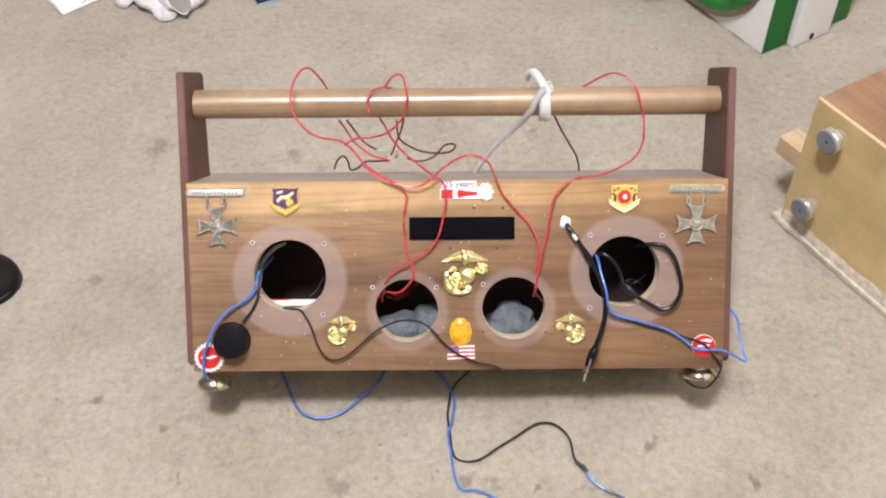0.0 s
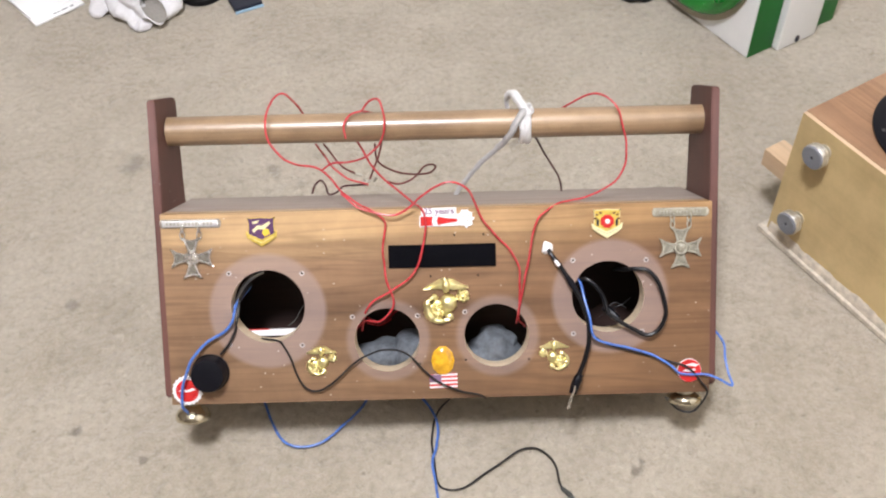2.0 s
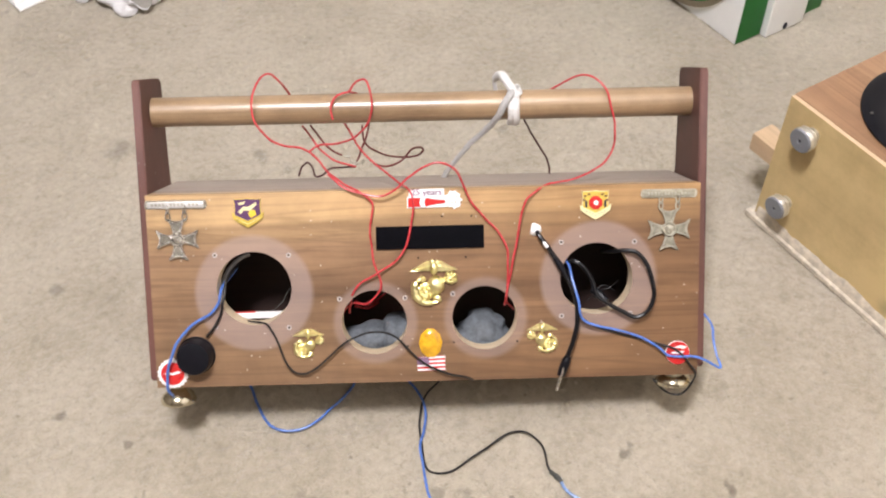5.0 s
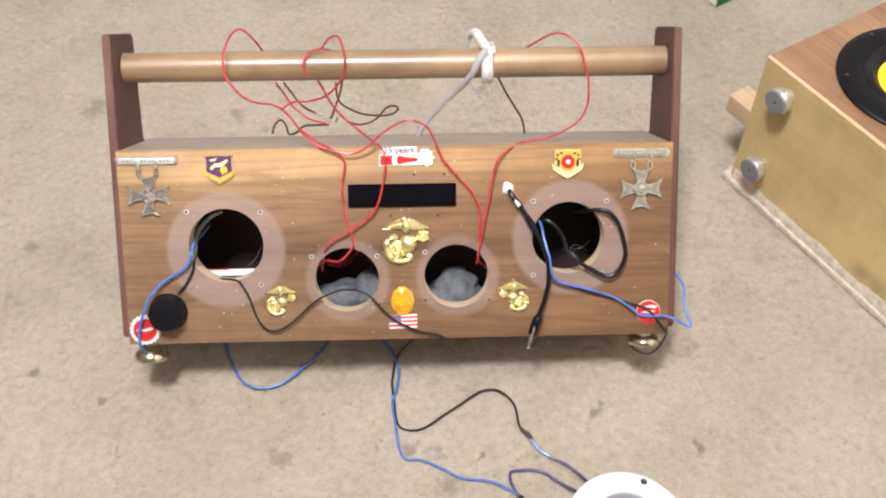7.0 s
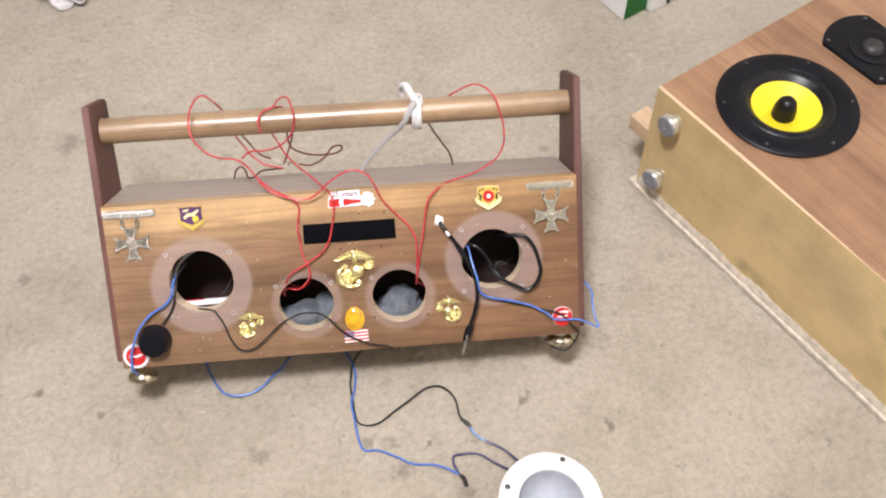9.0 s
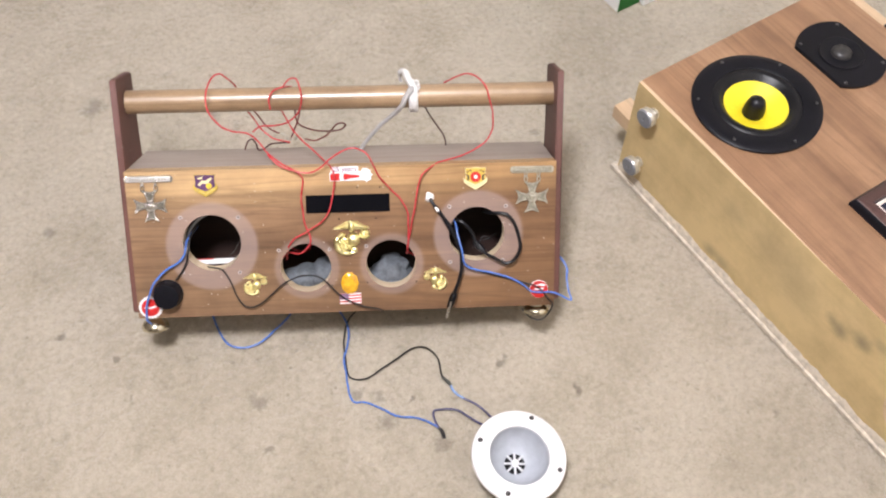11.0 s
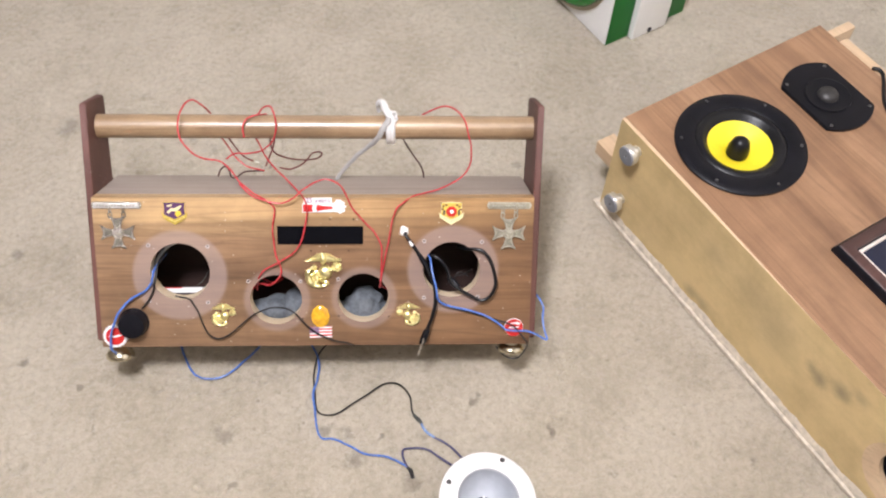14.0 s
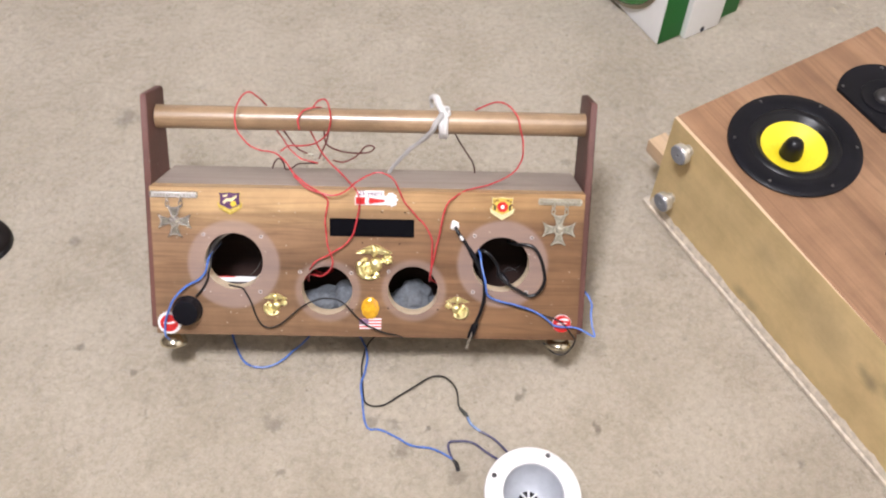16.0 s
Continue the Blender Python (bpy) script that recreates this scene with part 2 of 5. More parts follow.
    out = mixer(nodes, links, total, out, (0.16, 0.13, 0.095))
    links.new(out, b.inputs["Base Color"])
    b.inputs["Roughness"].default_value = 0.95
    b.inputs["Sheen Weight"].default_value = 0.25
    h = math_node(nodes, links, "ADD", pile.outputs["Fac"], math_node(nodes, links, "MULTIPLY", tuft.outputs["Fac"], 2.0))
    bp = node(nodes, "ShaderNodeBump", Strength=0.75, Distance=0.005)
    links.new(h, bp.inputs["Height"])
    links.new(bp.outputs["Normal"], b.inputs["Normal"])
    return m


STAINS = [(-0.442, 0.444, 0.03, 0.55), (-0.119, -0.097, 0.017, 0.5), (-0.128, -0.087, 0.010, 0.4), (0.058, -0.127, 0.019, 0.5), (0.017, -0.088, 0.012, 0.5),
          (0.041, -0.097, 0.012, 0.45), (0.210, -0.047, 0.010, 0.65), (0.221, -0.032, 0.007, 0.55), (0.090, -0.099, 0.005, 0.8), (-0.328, -0.031, 0.006, 0.6), (-0.297, -0.088, 0.006, 0.6), (-0.101, -0.164, 0.006, 0.5), (-0.410, 0.007, 0.01, 0.7), (-0.238, 0.428, 0.018, 0.45),
          (-0.198, 0.403, 0.014, 0.4), (0.320, -0.087, 0.007, 0.7), (0.130, -0.162, 0.016, 0.45), (0.294, 0.382, 0.012, 0.4), (0.102, 0.475, 0.01, 0.4),
          (-0.596, 0.146, 0.02, 0.5), (-0.465, 0.186, 0.01, 0.5), (0.591, -0.128, 0.006, 0.5), (0.396, -0.149, 0.008, 0.5)]
CARPET = carpet_material("beige_carpet", STAINS)
RINGS = ((-0.1760, 0.0975, 0.04, 0.0600, 0.42), (0.1770, 0.1043, 0.04, 0.0595, 0.40), (-0.0529, 0.0635, 0.035, 0.0430, 0.30), (0.0606, 0.0658, 0.035, 0.0426, 0.30))
WALNUT = wood("oiled_walnut", (0.155, 0.088, 0.048), (0.275, 0.163, 0.088), (0.430, 0.270, 0.154), 0, 0.9, 0.42, RINGS, (0.1740, 0.0028, (0.68, 0.460, 0.235)), 0.6, 0.15, 0.9, 0.36, pore=0.38, x_tint=(-0.02, 0.30, (0.78, 0.70, 0.61)))
WALNUT_DUSTY = wood("dusty_walnut_top", (0.27, 0.22, 0.185), (0.34, 0.285, 0.245), (0.41, 0.35, 0.305), 0, 0.8, 0.75)
MAHOGANY = wood("red_brown_side_wood", (0.085, 0.034, 0.027), (0.140, 0.056, 0.044), (0.200, 0.085, 0.068), 2, 1.0, 0.58, dirt=0.6, specks=0.6)
DOWEL = wood("varnished_dowel", (0.28, 0.18, 0.095), (0.385, 0.255, 0.14), (0.47, 0.33, 0.195), 0, 0.7, 0.42, dirt=0.9, coat=0.9, streaks=0.35, sheen=0.27)
RAW_PLY = wood("raw_cut_ply", (0.60, 0.47, 0.31), (0.70, 0.57, 0.40), (0.77, 0.65, 0.48), 0, 1.2, 0.7)
VENEER = wood("walnut_veneer", (0.20, 0.104, 0.057), (0.335, 0.190, 0.104), (0.44, 0.265, 0.155), 0, 0.8, 0.36, dirt=0.6, coat=0.2, streaks=0.30)
SMUDGES = ((0.433, 0.118, 0.022, 0.75), (0.464, 0.133, 0.024, 0.8), (0.418, 0.123, 0.016, 0.5), (0.487, 0.154, 0.02, 0.5), (0.336, 0.131, 0.075, 0.2), (0.292, 0.137, 0.05, 0.18),
           (0.225, 0.133, 0.035, 0.3), (0.212, 0.025, 0.020, 0.5), (0.238, 0.026, 0.022, 0.45), (0.363, 0.108, 0.06, 0.2), (0.613, 0.050, 0.03, 0.4))
BIRCH = wood("yellowed_plywood", (0.62, 0.46, 0.215), (0.67, 0.505, 0.25), (0.71, 0.545, 0.29), 0, 0.3, 0.42, dirt=0.6, coat=0.25, smudges=SMUDGES, pore=0.10)
TORN_FIBRE = plain("torn_pale_fibre", (0.50, 0.46, 0.44), 0.6, vary=0.5, scale=300, bump=0.4)
# near-black wood of the board behind the speaker cut-outs
DARK_PLY = wood("near_black_ply", (0.022, 0.010, 0.008), (0.036, 0.016, 0.012), (0.055, 0.026, 0.020), 0, 1.0, 0.6)
GLUE = plain("dried_glue", (0.62, 0.55, 0.45), 0.7, vary=0.3, scale=90, bump=0.4)
PINE = wood("pale_pine", (0.56, 0.39, 0.24), (0.66, 0.49, 0.32), (0.74, 0.58, 0.42), 0, 0.8, 0.55)
BLACK_PLASTIC = plain("black_plastic", (0.005, 0.005, 0.008), 0.42, vary=0.3, scale=40, gloss=0.2)
BLACK_RUBBER = plain("black_rubber", (0.005, 0.005, 0.007), 0.36, vary=0.3, gloss=0.3)
BLACK_FELT = plain("black_hook_tape", (0.005, 0.005, 0.007), 0.95, vary=0.5, scale=900, bump=0.6, gloss=0.05)
YELLOW_CONE = plain("yellow_woven_cone", (0.90, 0.73, 0.03), 0.42, vary=0.10, scale=300, bump=0.15)
GOLD = plain("gold_plate", (1.0, 0.80, 0.42), 0.36, 1.0, 0.22, 260, 0.12)
SILVER = plain("tarnished_silver", (0.72, 0.69, 0.63), 0.27, 1.0, 0.3, 150, 0.15)
CHROME = plain("nickel", (0.78, 0.76, 0.70), 0.32, 0.85, 0.1, 80)
POLISHED = plain("brassy_nickel", (0.66, 0.60, 0.46), 0.17, 1.0, 0.15, 80)
DARK_SCREW = plain("black_oxide_screw", (0.16, 0.16, 0.17), 0.28, 1.0, 0.2, 200)
DULL_METAL = plain("pewter_grey_metal", (0.44, 0.415, 0.345), 0.42, 0.8, 0.25, 150, 0.15)
BADGE_SILVER = plain("worn_silver_plate", (0.66, 0.645, 0.62), 0.34, 0.5, 0.15, 220, 0.25)
BADGE_STEEL = plain("polished_silver_plate", (0.54, 0.51, 0.46), 0.22, 0.95, 0.35, 260, 0.5)
BADGE_DARK = plain("tarnished_badge_field", (0.20, 0.185, 0.15), 0.35, 0.7, 0.4, 260, 0.5)
BADGE_FIELD = plain("grey_green_badge_field", (0.30, 0.285, 0.225), 0.40, 0.6, 0.4, 260, 0.5)
BADGE_DULL = plain("dull_grey_green_badge_metal", (0.32, 0.30, 0.23), 0.48, 0.35, 0.25, 220, 0.3)
BADGE_PEWTER = plain("worn_pewter_plate", (0.42, 0.395, 0.32), 0.40, 0.5, 0.3, 220, 0.4)
PURPLE = plain("purple_enamel", (0.11, 0.05, 0.13), 0.25, vary=0.2, coat=0.4)
YELLOW = plain("yellow_enamel", (0.80, 0.56, 0.06), 0.28, vary=0.15, coat=0.4)
PURPLE_INK = plain("purple_print", (0.16, 0.05, 0.14), 0.4)
BROWN_ENAMEL = plain("brown_enamel", (0.16, 0.07, 0.03), 0.3, vary=0.3, scale=300, coat=0.3)
VIOLET_INK = plain("faded_violet_print", (0.22, 0.13, 0.22), 0.4, vary=0.3, scale=300)
OLD_GOLD = plain("olive_gold_enamel", (0.62, 0.46, 0.09), 0.3, vary=0.3, scale=300, coat=0.3)
CREAM = plain("cream_enamel", (0.80, 0.72, 0.42), 0.3, vary=0.1, coat=0.3)
RED = plain("red_enamel", (0.60, 0.022, 0.022), 0.3, vary=0.12, coat=0.3)
WHITE = plain("white_gloss", (0.88, 0.87, 0.87), 0.3, vary=0.04, coat=0.2)
AMBER = plain("amber_gem", (0.86, 0.38, 0.02), 0.10, vary=0.5, scale=85, coat=0.8)
RED_WIRE = plain("red_insulation", (0.52, 0.045, 0.055), 0.28, vary=0.15)
DARK_RED_WIRE = plain("dark_red_insulation", (0.17, 0.024, 0.024), 0.4, vary=0.2)
MAROON_WIRE = plain("near_black_maroon_insulation", (0.060, 0.014, 0.014), 0.4, vary=0.3)
BLUE_WIRE = plain("blue_insulation", (0.075, 0.175, 0.53), 0.36, vary=0.4, scale=140)
BLACK_WIRE = plain("black_insulation", (0.010, 0.009, 0.010), 0.36, vary=0.2)
CORD = plain("white_cotton_cord", (0.84, 0.83, 0.82), 0.9, vary=0.12, scale=500, bump=0.6)
# invented colours of the unseen walls and ceiling, chosen for fill and bounce
DIM_FILL_TAUPE = plain("taupe_low_fill_surface", (0.17, 0.145, 0.12), 0.8, vary=0.04, scale=3, bump=0.1)
BOUNCE_WHITE = plain("white_bounce_surface", (0.80, 0.77, 0.71), 0.8, vary=0.03, scale=3, bump=0.1)
CEILING_PAINT = plain("grey_fill_surface", (0.43, 0.415, 0.39), 0.85, vary=0.03, scale=4, bump=0.2)
GREY_FOAM = plain("grey_wadding", (0.17, 0.19, 0.215), 0.95, vary=0.3, scale=140, bump=0.9)
GREY_WIRE = plain("grey_insulation", (0.30, 0.30, 0.31), 0.5, vary=0.2)
PALE_GREY = plain("pale_grey_plastic", (0.62, 0.63, 0.65), 0.4, vary=0.08)
GREY_CONE = plain("grey_horn", (0.41, 0.435, 0.475), 0.40, vary=0.12, scale=40)
NAVY = plain("navy_velvet", (0.006, 0.008, 0.026), 0.7, vary=0.3, scale=200)
DARK_FRAME = wood("dark_frame_wood", (0.030, 0.014, 0.012), (0.065, 0.028, 0.024), (0.10, 0.045, 0.038), 1, 1.0, 0.3, coat=0.3)
GREEN = plain("green_print", (0.008, 0.150, 0.022), 0.45, vary=0.08, gloss=0.3)
GREEN_PLASTIC = plain("green_moulded_plastic", (0.008, 0.20, 0.022), 0.25, vary=0.06, coat=0.2)
BOX_WHITE = plain("white_card", (0.91, 0.92, 0.93), 0.45, vary=0.03, scale=20)
CLOTH = plain("white_cloth", (0.86, 0.85, 0.87), 0.95, vary=0.08, scale=400, bump=0.5)
# grey of the cuff band, also used as painted shade inside the sleeve
GREY_CLOTH = plain("grey_cuff_and_inside_shade", (0.33, 0.31, 0.28), 0.95, vary=0.15, scale=400, bump=0.5)
PAPER = plain("white_paper", (0.90, 0.90, 0.90), 0.7, vary=0.02, scale=30)
DARK_LEATHER = plain("dark_brown_leather", (0.008, 0.005, 0.005), 0.55, vary=0.3, scale=90, bump=0.3, gloss=0.22)
INDIGO_WIRE = plain("indigo_insulation", (0.06, 0.055, 0.13), 0.35, vary=0.5, scale=120)
# blue wire made paler and mottled: its glints are put into the colour
GLINT_BLUE_WIRE = plain("glint_painted_blue_insulation", (0.22, 0.34, 0.62), 0.3, vary=0.5, scale=200)
DARK_SPLICE = plain("dirty_bare_splice", (0.075, 0.078, 0.07), 0.5, 0.3, 0.5, 200, 0.5)
BLUE_TAPE = plain("pale_blue_print", (0.34, 0.52, 0.68), 0.5)
DARK_CARD = plain("navy_black_card", (0.010, 0.013, 0.028), 0.5, vary=0.2)


# ---- mesh helpers ----
def link_mesh(name, bm, mats, parent=None, m=None, smooth=True):
    me = bpy.data.meshes.new(name)
    bmesh.ops.recalc_face_normals(bm, faces=bm.faces)
    bm.to_mesh(me)
    bm.free()
    for mat in mats if isinstance(mats, (list, tuple)) else [mats]:
        me.materials.append(mat)
    if smooth:
        me.polygons.foreach_set("use_smooth", [True] * len(me.polygons))
        me.set_sharp_from_angle(angle=radians(38))
    ob = new(name, me)
    ob.parent = parent
    if m is not None:
        ob.matrix_basis = m
    return ob


def part(name, bm, mats, parent, label="", m=None):
    ob = link_mesh(name, bm, mats, parent, m)
    return tagged(ob, label) if label else ob


def thing(name, m, label, category, group="", kind=""):
    ob = new(name)
    ob.empty_display_size = 0.02
    ob.matrix_basis = m
    return tagged(ob, label, category, group, kind)


def add_box(bm, lo, hi, bevel=0.0, m=None, mat=0):
    c, s = (Vector(lo) + Vector(hi)) / 2, Vector(hi) - Vector(lo)
    got = bmesh.ops.create_cube(bm, size=1.0, matrix=(m or Matrix()) @ Matrix.Translation(c) @ Matrix.Diagonal((*s, 1)))
    faces = {f for v in got["verts"] for f in v.link_faces}
    for f in faces:
        f.material_index = mat
    if bevel:
        bmesh.ops.bevel(bm, geom=list({e for v in got["verts"] for e in v.link_edges}), offset=bevel, segments=2, profile=0.6, affect="EDGES", clamp_overlap=True)


def boxed(lo, hi, bevel=0.0, m=None):
    bm = bmesh.new()
    add_box(bm, lo, hi, bevel, m)
    return bm


def lathe(bm, profile, n=48, m=None, mat=0, cap=False, mats=None):
    """Turns (radius, height) pairs about the local z axis."""
    m = m or Matrix()
    rings = []
    for r, z in profile:
        if r < 1e-6:
            rings.append([bm.verts.new(m @ Vector((0, 0, z)))] * n)
        else:
            rings.append([bm.verts.new(m @ Vector((r * math.cos(2 * math.pi * k / n), r * math.sin(2 * math.pi * k / n), z))) for k in range(n)])
    for i, (a, b) in enumerate(zip(rings, rings[1:])):
        for k in range(n):
            q = []
            for v in (a[k], a[(k + 1) % n], b[(k + 1) % n], b[k]):
                if v not in q:
                    q.append(v)
            if len(q) > 2:
                bm.faces.new(q).material_index = mats[i] if mats else mat
    if cap:
        for ring in (rings[0], rings[-1]):
            if len(set(ring)) == n:
                bm.faces.new(ring).material_index = mat


def turned(profile, n=48, m=None):
    bm = bmesh.new()
    lathe(bm, profile, n, m)
    return bm


def smooth_line(points, steps=6):
    pts = [Vector(p) for p in points]
    out = []
    for i in range(len(pts) - 1):
        p0, p1, p2, p3 = pts[max(i - 1, 0)], pts[i], pts[i + 1], pts[min(i + 2, len(pts) - 1)]
        for k in range(steps):
            t = k / steps
            out.append(0.5 * (2 * p1 + (p2 - p0) * t + (2 * p0 - 5 * p1 + 4 * p2 - p3) * t * t + (3 * p1 - p0 - 3 * p2 + p3) * t ** 3))
    return out + [pts[-1]]


def sweep(bm, points, radius, n=8, steps=6, mat=0, wobble=0.0):
    line = smooth_line(points, steps)
    if wobble:
        line = [p + wobble * noise.noise_vector(p * 60) for p in line]
    rings, side = [], None
    for i, p in enumerate(line):
        ahead = (line[min(i + 1, len(line) - 1)] - line[max(i - 1, 0)]).normalized()
        side = (side or ahead.orthogonal()).cross(ahead).cross(ahead) * -1 if side else ahead.orthogonal()
        if side.length < 1e-6:
            side = ahead.orthogonal()
        side.normalize()
        up = ahead.cross(side)
        r = radius[min(i * len(radius) // len(line), len(radius) - 1)] if isinstance(radius, (list, tuple)) else radius
        rings.append([bm.verts.new(p + r * (math.cos(2 * math.pi * k / n) * side + math.sin(2 * math.pi * k / n) * up)) for k in range(n)])
    for a, b in zip(rings, rings[1:]):
        for k in range(n):
            bm.faces.new((a[k], a[(k + 1) % n], b[(k + 1) % n], b[k])).material_index = mat
    bm.faces.new(rings[0][::-1]).material_index = mat
    bm.faces.new(rings[-1]).material_index = mat


def tube(points, radius, n=8, steps=6, wobble=0.0):
    bm = bmesh.new()
    sweep(bm, points, radius, n, steps, 0, wobble)
    return bm


def add_plate(bm, outline, y0, y1, bevel=0.0, mat=0):
    """A flat plate in the x-z plane, from depth y0 (back) to y1 (front, smaller)."""
    back = [bm.verts.new((x, y0, z)) for x, z in outline]
    front = [bm.verts.new((x, y1, z)) for x, z in outline]
    n = len(outline)
    faces = [bm.faces.new(back[::-1]), bm.faces.new(front)]
    faces += [bm.faces.new((back[k], back[(k + 1) % n], front[(k + 1) % n], front[k])) for k in range(n)]
    for f in faces:
        f.material_index = mat
    if bevel:
        bmesh.ops.bevel(bm, geom=list(faces[1].edges), offset=bevel, segments=2, affect="EDGES", clamp_overlap=True)


def plate(outline, y0, y1, bevel=0.0):
    bm = bmesh.new()
    add_plate(bm, outline, y0, y1, bevel)
    return bm


def circle(x, z, r, n=32, rz=None, start=0.0):
    return [(x + r * math.cos(start + 2 * math.pi * k / n), z + (rz or r) * math.sin(start + 2 * math.pi * k / n)) for k in range(n)]


# ---- the carpet floor, closed in by unseen walls and ceiling added for bounce ----
def slab(name, lo, hi, mat, label, category):
    return tagged(link_mesh(name, boxed(lo, hi), mat, None, None, False), label, category, kind="structure")


slab("ceiling", (-2.1, -2.1, 2.42), (1.46, 2.3, 2.52), CEILING_PAINT, "unseen grey ceiling added to set the fill light", "ceiling")
# north and east are white reflectors that brighten the far and right sides
slab("wall_north", (-2.1, 2.2, 0.0), (1.46, 2.3, 2.42), BOUNCE_WHITE, "unseen white wall added to bounce light", "wall")
slab("wall_south", (-2.1, -2.1, 0.0), (1.46, -2.0, 2.42), DIM_FILL_TAUPE, "unseen taupe wall added to keep the fill low", "wall")
slab("wall_west", (-2.1, -2.0, 0.0), (-2.0, 2.2, 2.42), DIM_FILL_TAUPE, "unseen taupe wall added to keep the fill low", "wall")
slab("wall_east", (1.36, -2.0, 0.0), (1.46, 2.2, 2.42), BOUNCE_WHITE, "unseen white wall added to bounce light", "wall")
floor = slab("floor", (-2.1, -2.1, -0.10), (1.46, 2.3, -0.006), CARPET, "beige cut-pile carpet with scattered dark stains", "carpet floor")


def pile_mesh(step=0.0026, seed=11):
    """The pile: tufts of uneven height and lean over the whole floor, finest where the things lie."""
    rng = np.random.default_rng(seed)
    xs = np.concatenate((np.linspace(-2.0, -1.0, 12)[:-1], np.arange(-1.0, 1.20, step), np.linspace(1.20, 1.36, 8)))
    ys = np.concatenate((np.linspace(-2.0, -0.45, 16)[:-1], np.arange(-0.45, 1.10, step), np.linspace(1.10, 2.2, 12)))
    nx, ny = len(xs), len(ys)

    def soft(a, n):
        for _ in range(n):
            a = (a + np.roll(a, 1, 0) + np.roll(a, -1, 0)) / 3
            a = (a + np.roll(a, 1, 1) + np.roll(a, -1, 1)) / 3
        return a / a.std()

    grains = [rng.standard_normal((ny, nx)) for _ in range(3)]
    z = 0.00042 * soft(grains[0], 1) + 0.00050 * soft(grains[1], 3) + 0.0006 * soft(grains[2], 24)
    gx, gy = np.meshgrid(xs, ys)
    near = (gx > -1.0) & (gx < 1.19) & (gy > -0.45) & (gy < 1.09)
    z = np.where(near, z, 0.0)
    gx = gx + rng.uniform(-0.4, 0.4, (ny, nx)) * step
    gy = gy + rng.uniform(-0.4, 0.4, (ny, nx)) * step
    co = np.stack((gx, gy, np.clip(z - 0.0009, -0.004, 0.0012)), -1).reshape(-1, 3)
    k = np.arange(nx * ny).reshape(ny, nx)
    quads = np.stack((k[:-1, :-1], k[:-1, 1:], k[1:, 1:], k[1:, :-1]), -1).reshape(-1, 4)
    me = bpy.data.meshes.new("pile")
    me.vertices.add(len(co))
    me.vertices.foreach_set("co", co.ravel())
    me.loops.add(quads.size)
    me.loops.foreach_set("vertex_index", quads.ravel())
    me.polygons.add(len(quads))
    me.polygons.foreach_set("loop_start", np.arange(0, quads.size, 4))
    me.polygons.foreach_set("use_smooth", [True] * len(quads))
    me.update()
    me.materials.append(CARPET)
    return me


pile = new("pile", pile_mesh())
pile.parent = floor
tagged(pile, "uneven tufts of the carpet", kind="stuff")

fixture = thing("ceiling_lamp", pose(-0.14, -0.50, 2.42), "round white ceiling lamp fixed to the ceiling", "ceiling lamp")
part("base", turned([(0.0, 0.0), (0.15, 0.0), (0.15, -0.015), (0.13, -0.035), (0.05, -0.045), (0.0, -0.045)]), WHITE, fixture)
part("socket", turned([(0.0, -0.045), (0.03, -0.045), (0.03, -0.10), (0.02, -0.115), (0.0, -0.115)]), WHITE, fixture)

# ---- the gutted boombox: x across, y into the box, z up its front ----
PANEL_H, DEPTH, HALF = 0.2003, 0.130, 0.2808
RISE = 0.0040  # the top and bottom boards climb this much towards the back
BOX = pose(0.0054, -0.0061, 0.0853, -40.18, 0.93, 1.78)
boombox = thing("boombox", BOX, "gutted homemade walnut boombox with dowel handle, leaning back on the carpet", "boombox")
HOLES = ((-0.1758, 0.1023, 0.0381), (-0.0541, 0.0639, 0.0335), (0.0594, 0.0660, 0.0333), (0.1750, 0.1042, 0.0372))


def holed_panel(half, height, front, back, holes, n=64):
    """A board with round holes cut through it; the cut edges take the second material."""
    bm = bmesh.new()

    def ring_point(cx, cz, h, a):
        c, s = math.cos(a), math.sin(a)
        k = h / max(abs(c), abs(s))
        return cx + k * c, cz + k * s

    def rect(x0, x1, z0, z1, y):
        bm.faces.new([bm.verts.new(p) for p in ((x0, y, z0), (x1, y, z0), (x1, y, z1), (x0, y, z1))])

    edges = [-half]
    for cx, cz, r in holes:
        edges += [cx - r - 0.003, cx + r + 0.003]
    edges.append(half)
    for y in (front, back):
        for x0, x1 in zip(edges[::2], edges[1::2]):
            rect(x0, x1, 0, height, y)
        for cx, cz, r in holes:
            h = r + 0.003
            rect(cx - h, cx + h, 0, cz - h, y)
            rect(cx - h, cx + h, cz + h, height, y)
            angles = [2 * math.pi * k / n for k in range(n)]
            outer = [bm.verts.new((p[0], y, p[1])) for p in (ring_point(cx, cz, h, a) for a in angles)]
            inner = [bm.verts.new((cx + r * math.cos(a), y, cz + r * math.sin(a))) for a in angles]
            for k in range(n):
                bm.faces.new((outer[k], outer[(k + 1) % n], inner[(k + 1) % n], inner[k]))
    for cx, cz, r in holes:
        wob = [r * (1 + 0.006 * noise.noise(Vector((cx * 50, 3 * math.cos(2 * math.pi * k / n), 3 * math.sin(2 * math.pi * k / n))))) for k in range(n)]
        a = [bm.verts.new((cx + r * math.cos(2 * math.pi * k / n), front, cz + r * math.sin(2 * math.pi * k / n))) for k in range(n)]
        b = [bm.verts.new((cx + wob[k] * math.cos(2 * math.pi * k / n), back, cz + wob[k] * math.sin(2 * math.pi * k / n))) for k in range(n)]
        for k in range(n):
            bm.faces.new((a[k], b[k], b[(k + 1) % n], a[(k + 1) % n])).material_index = 1
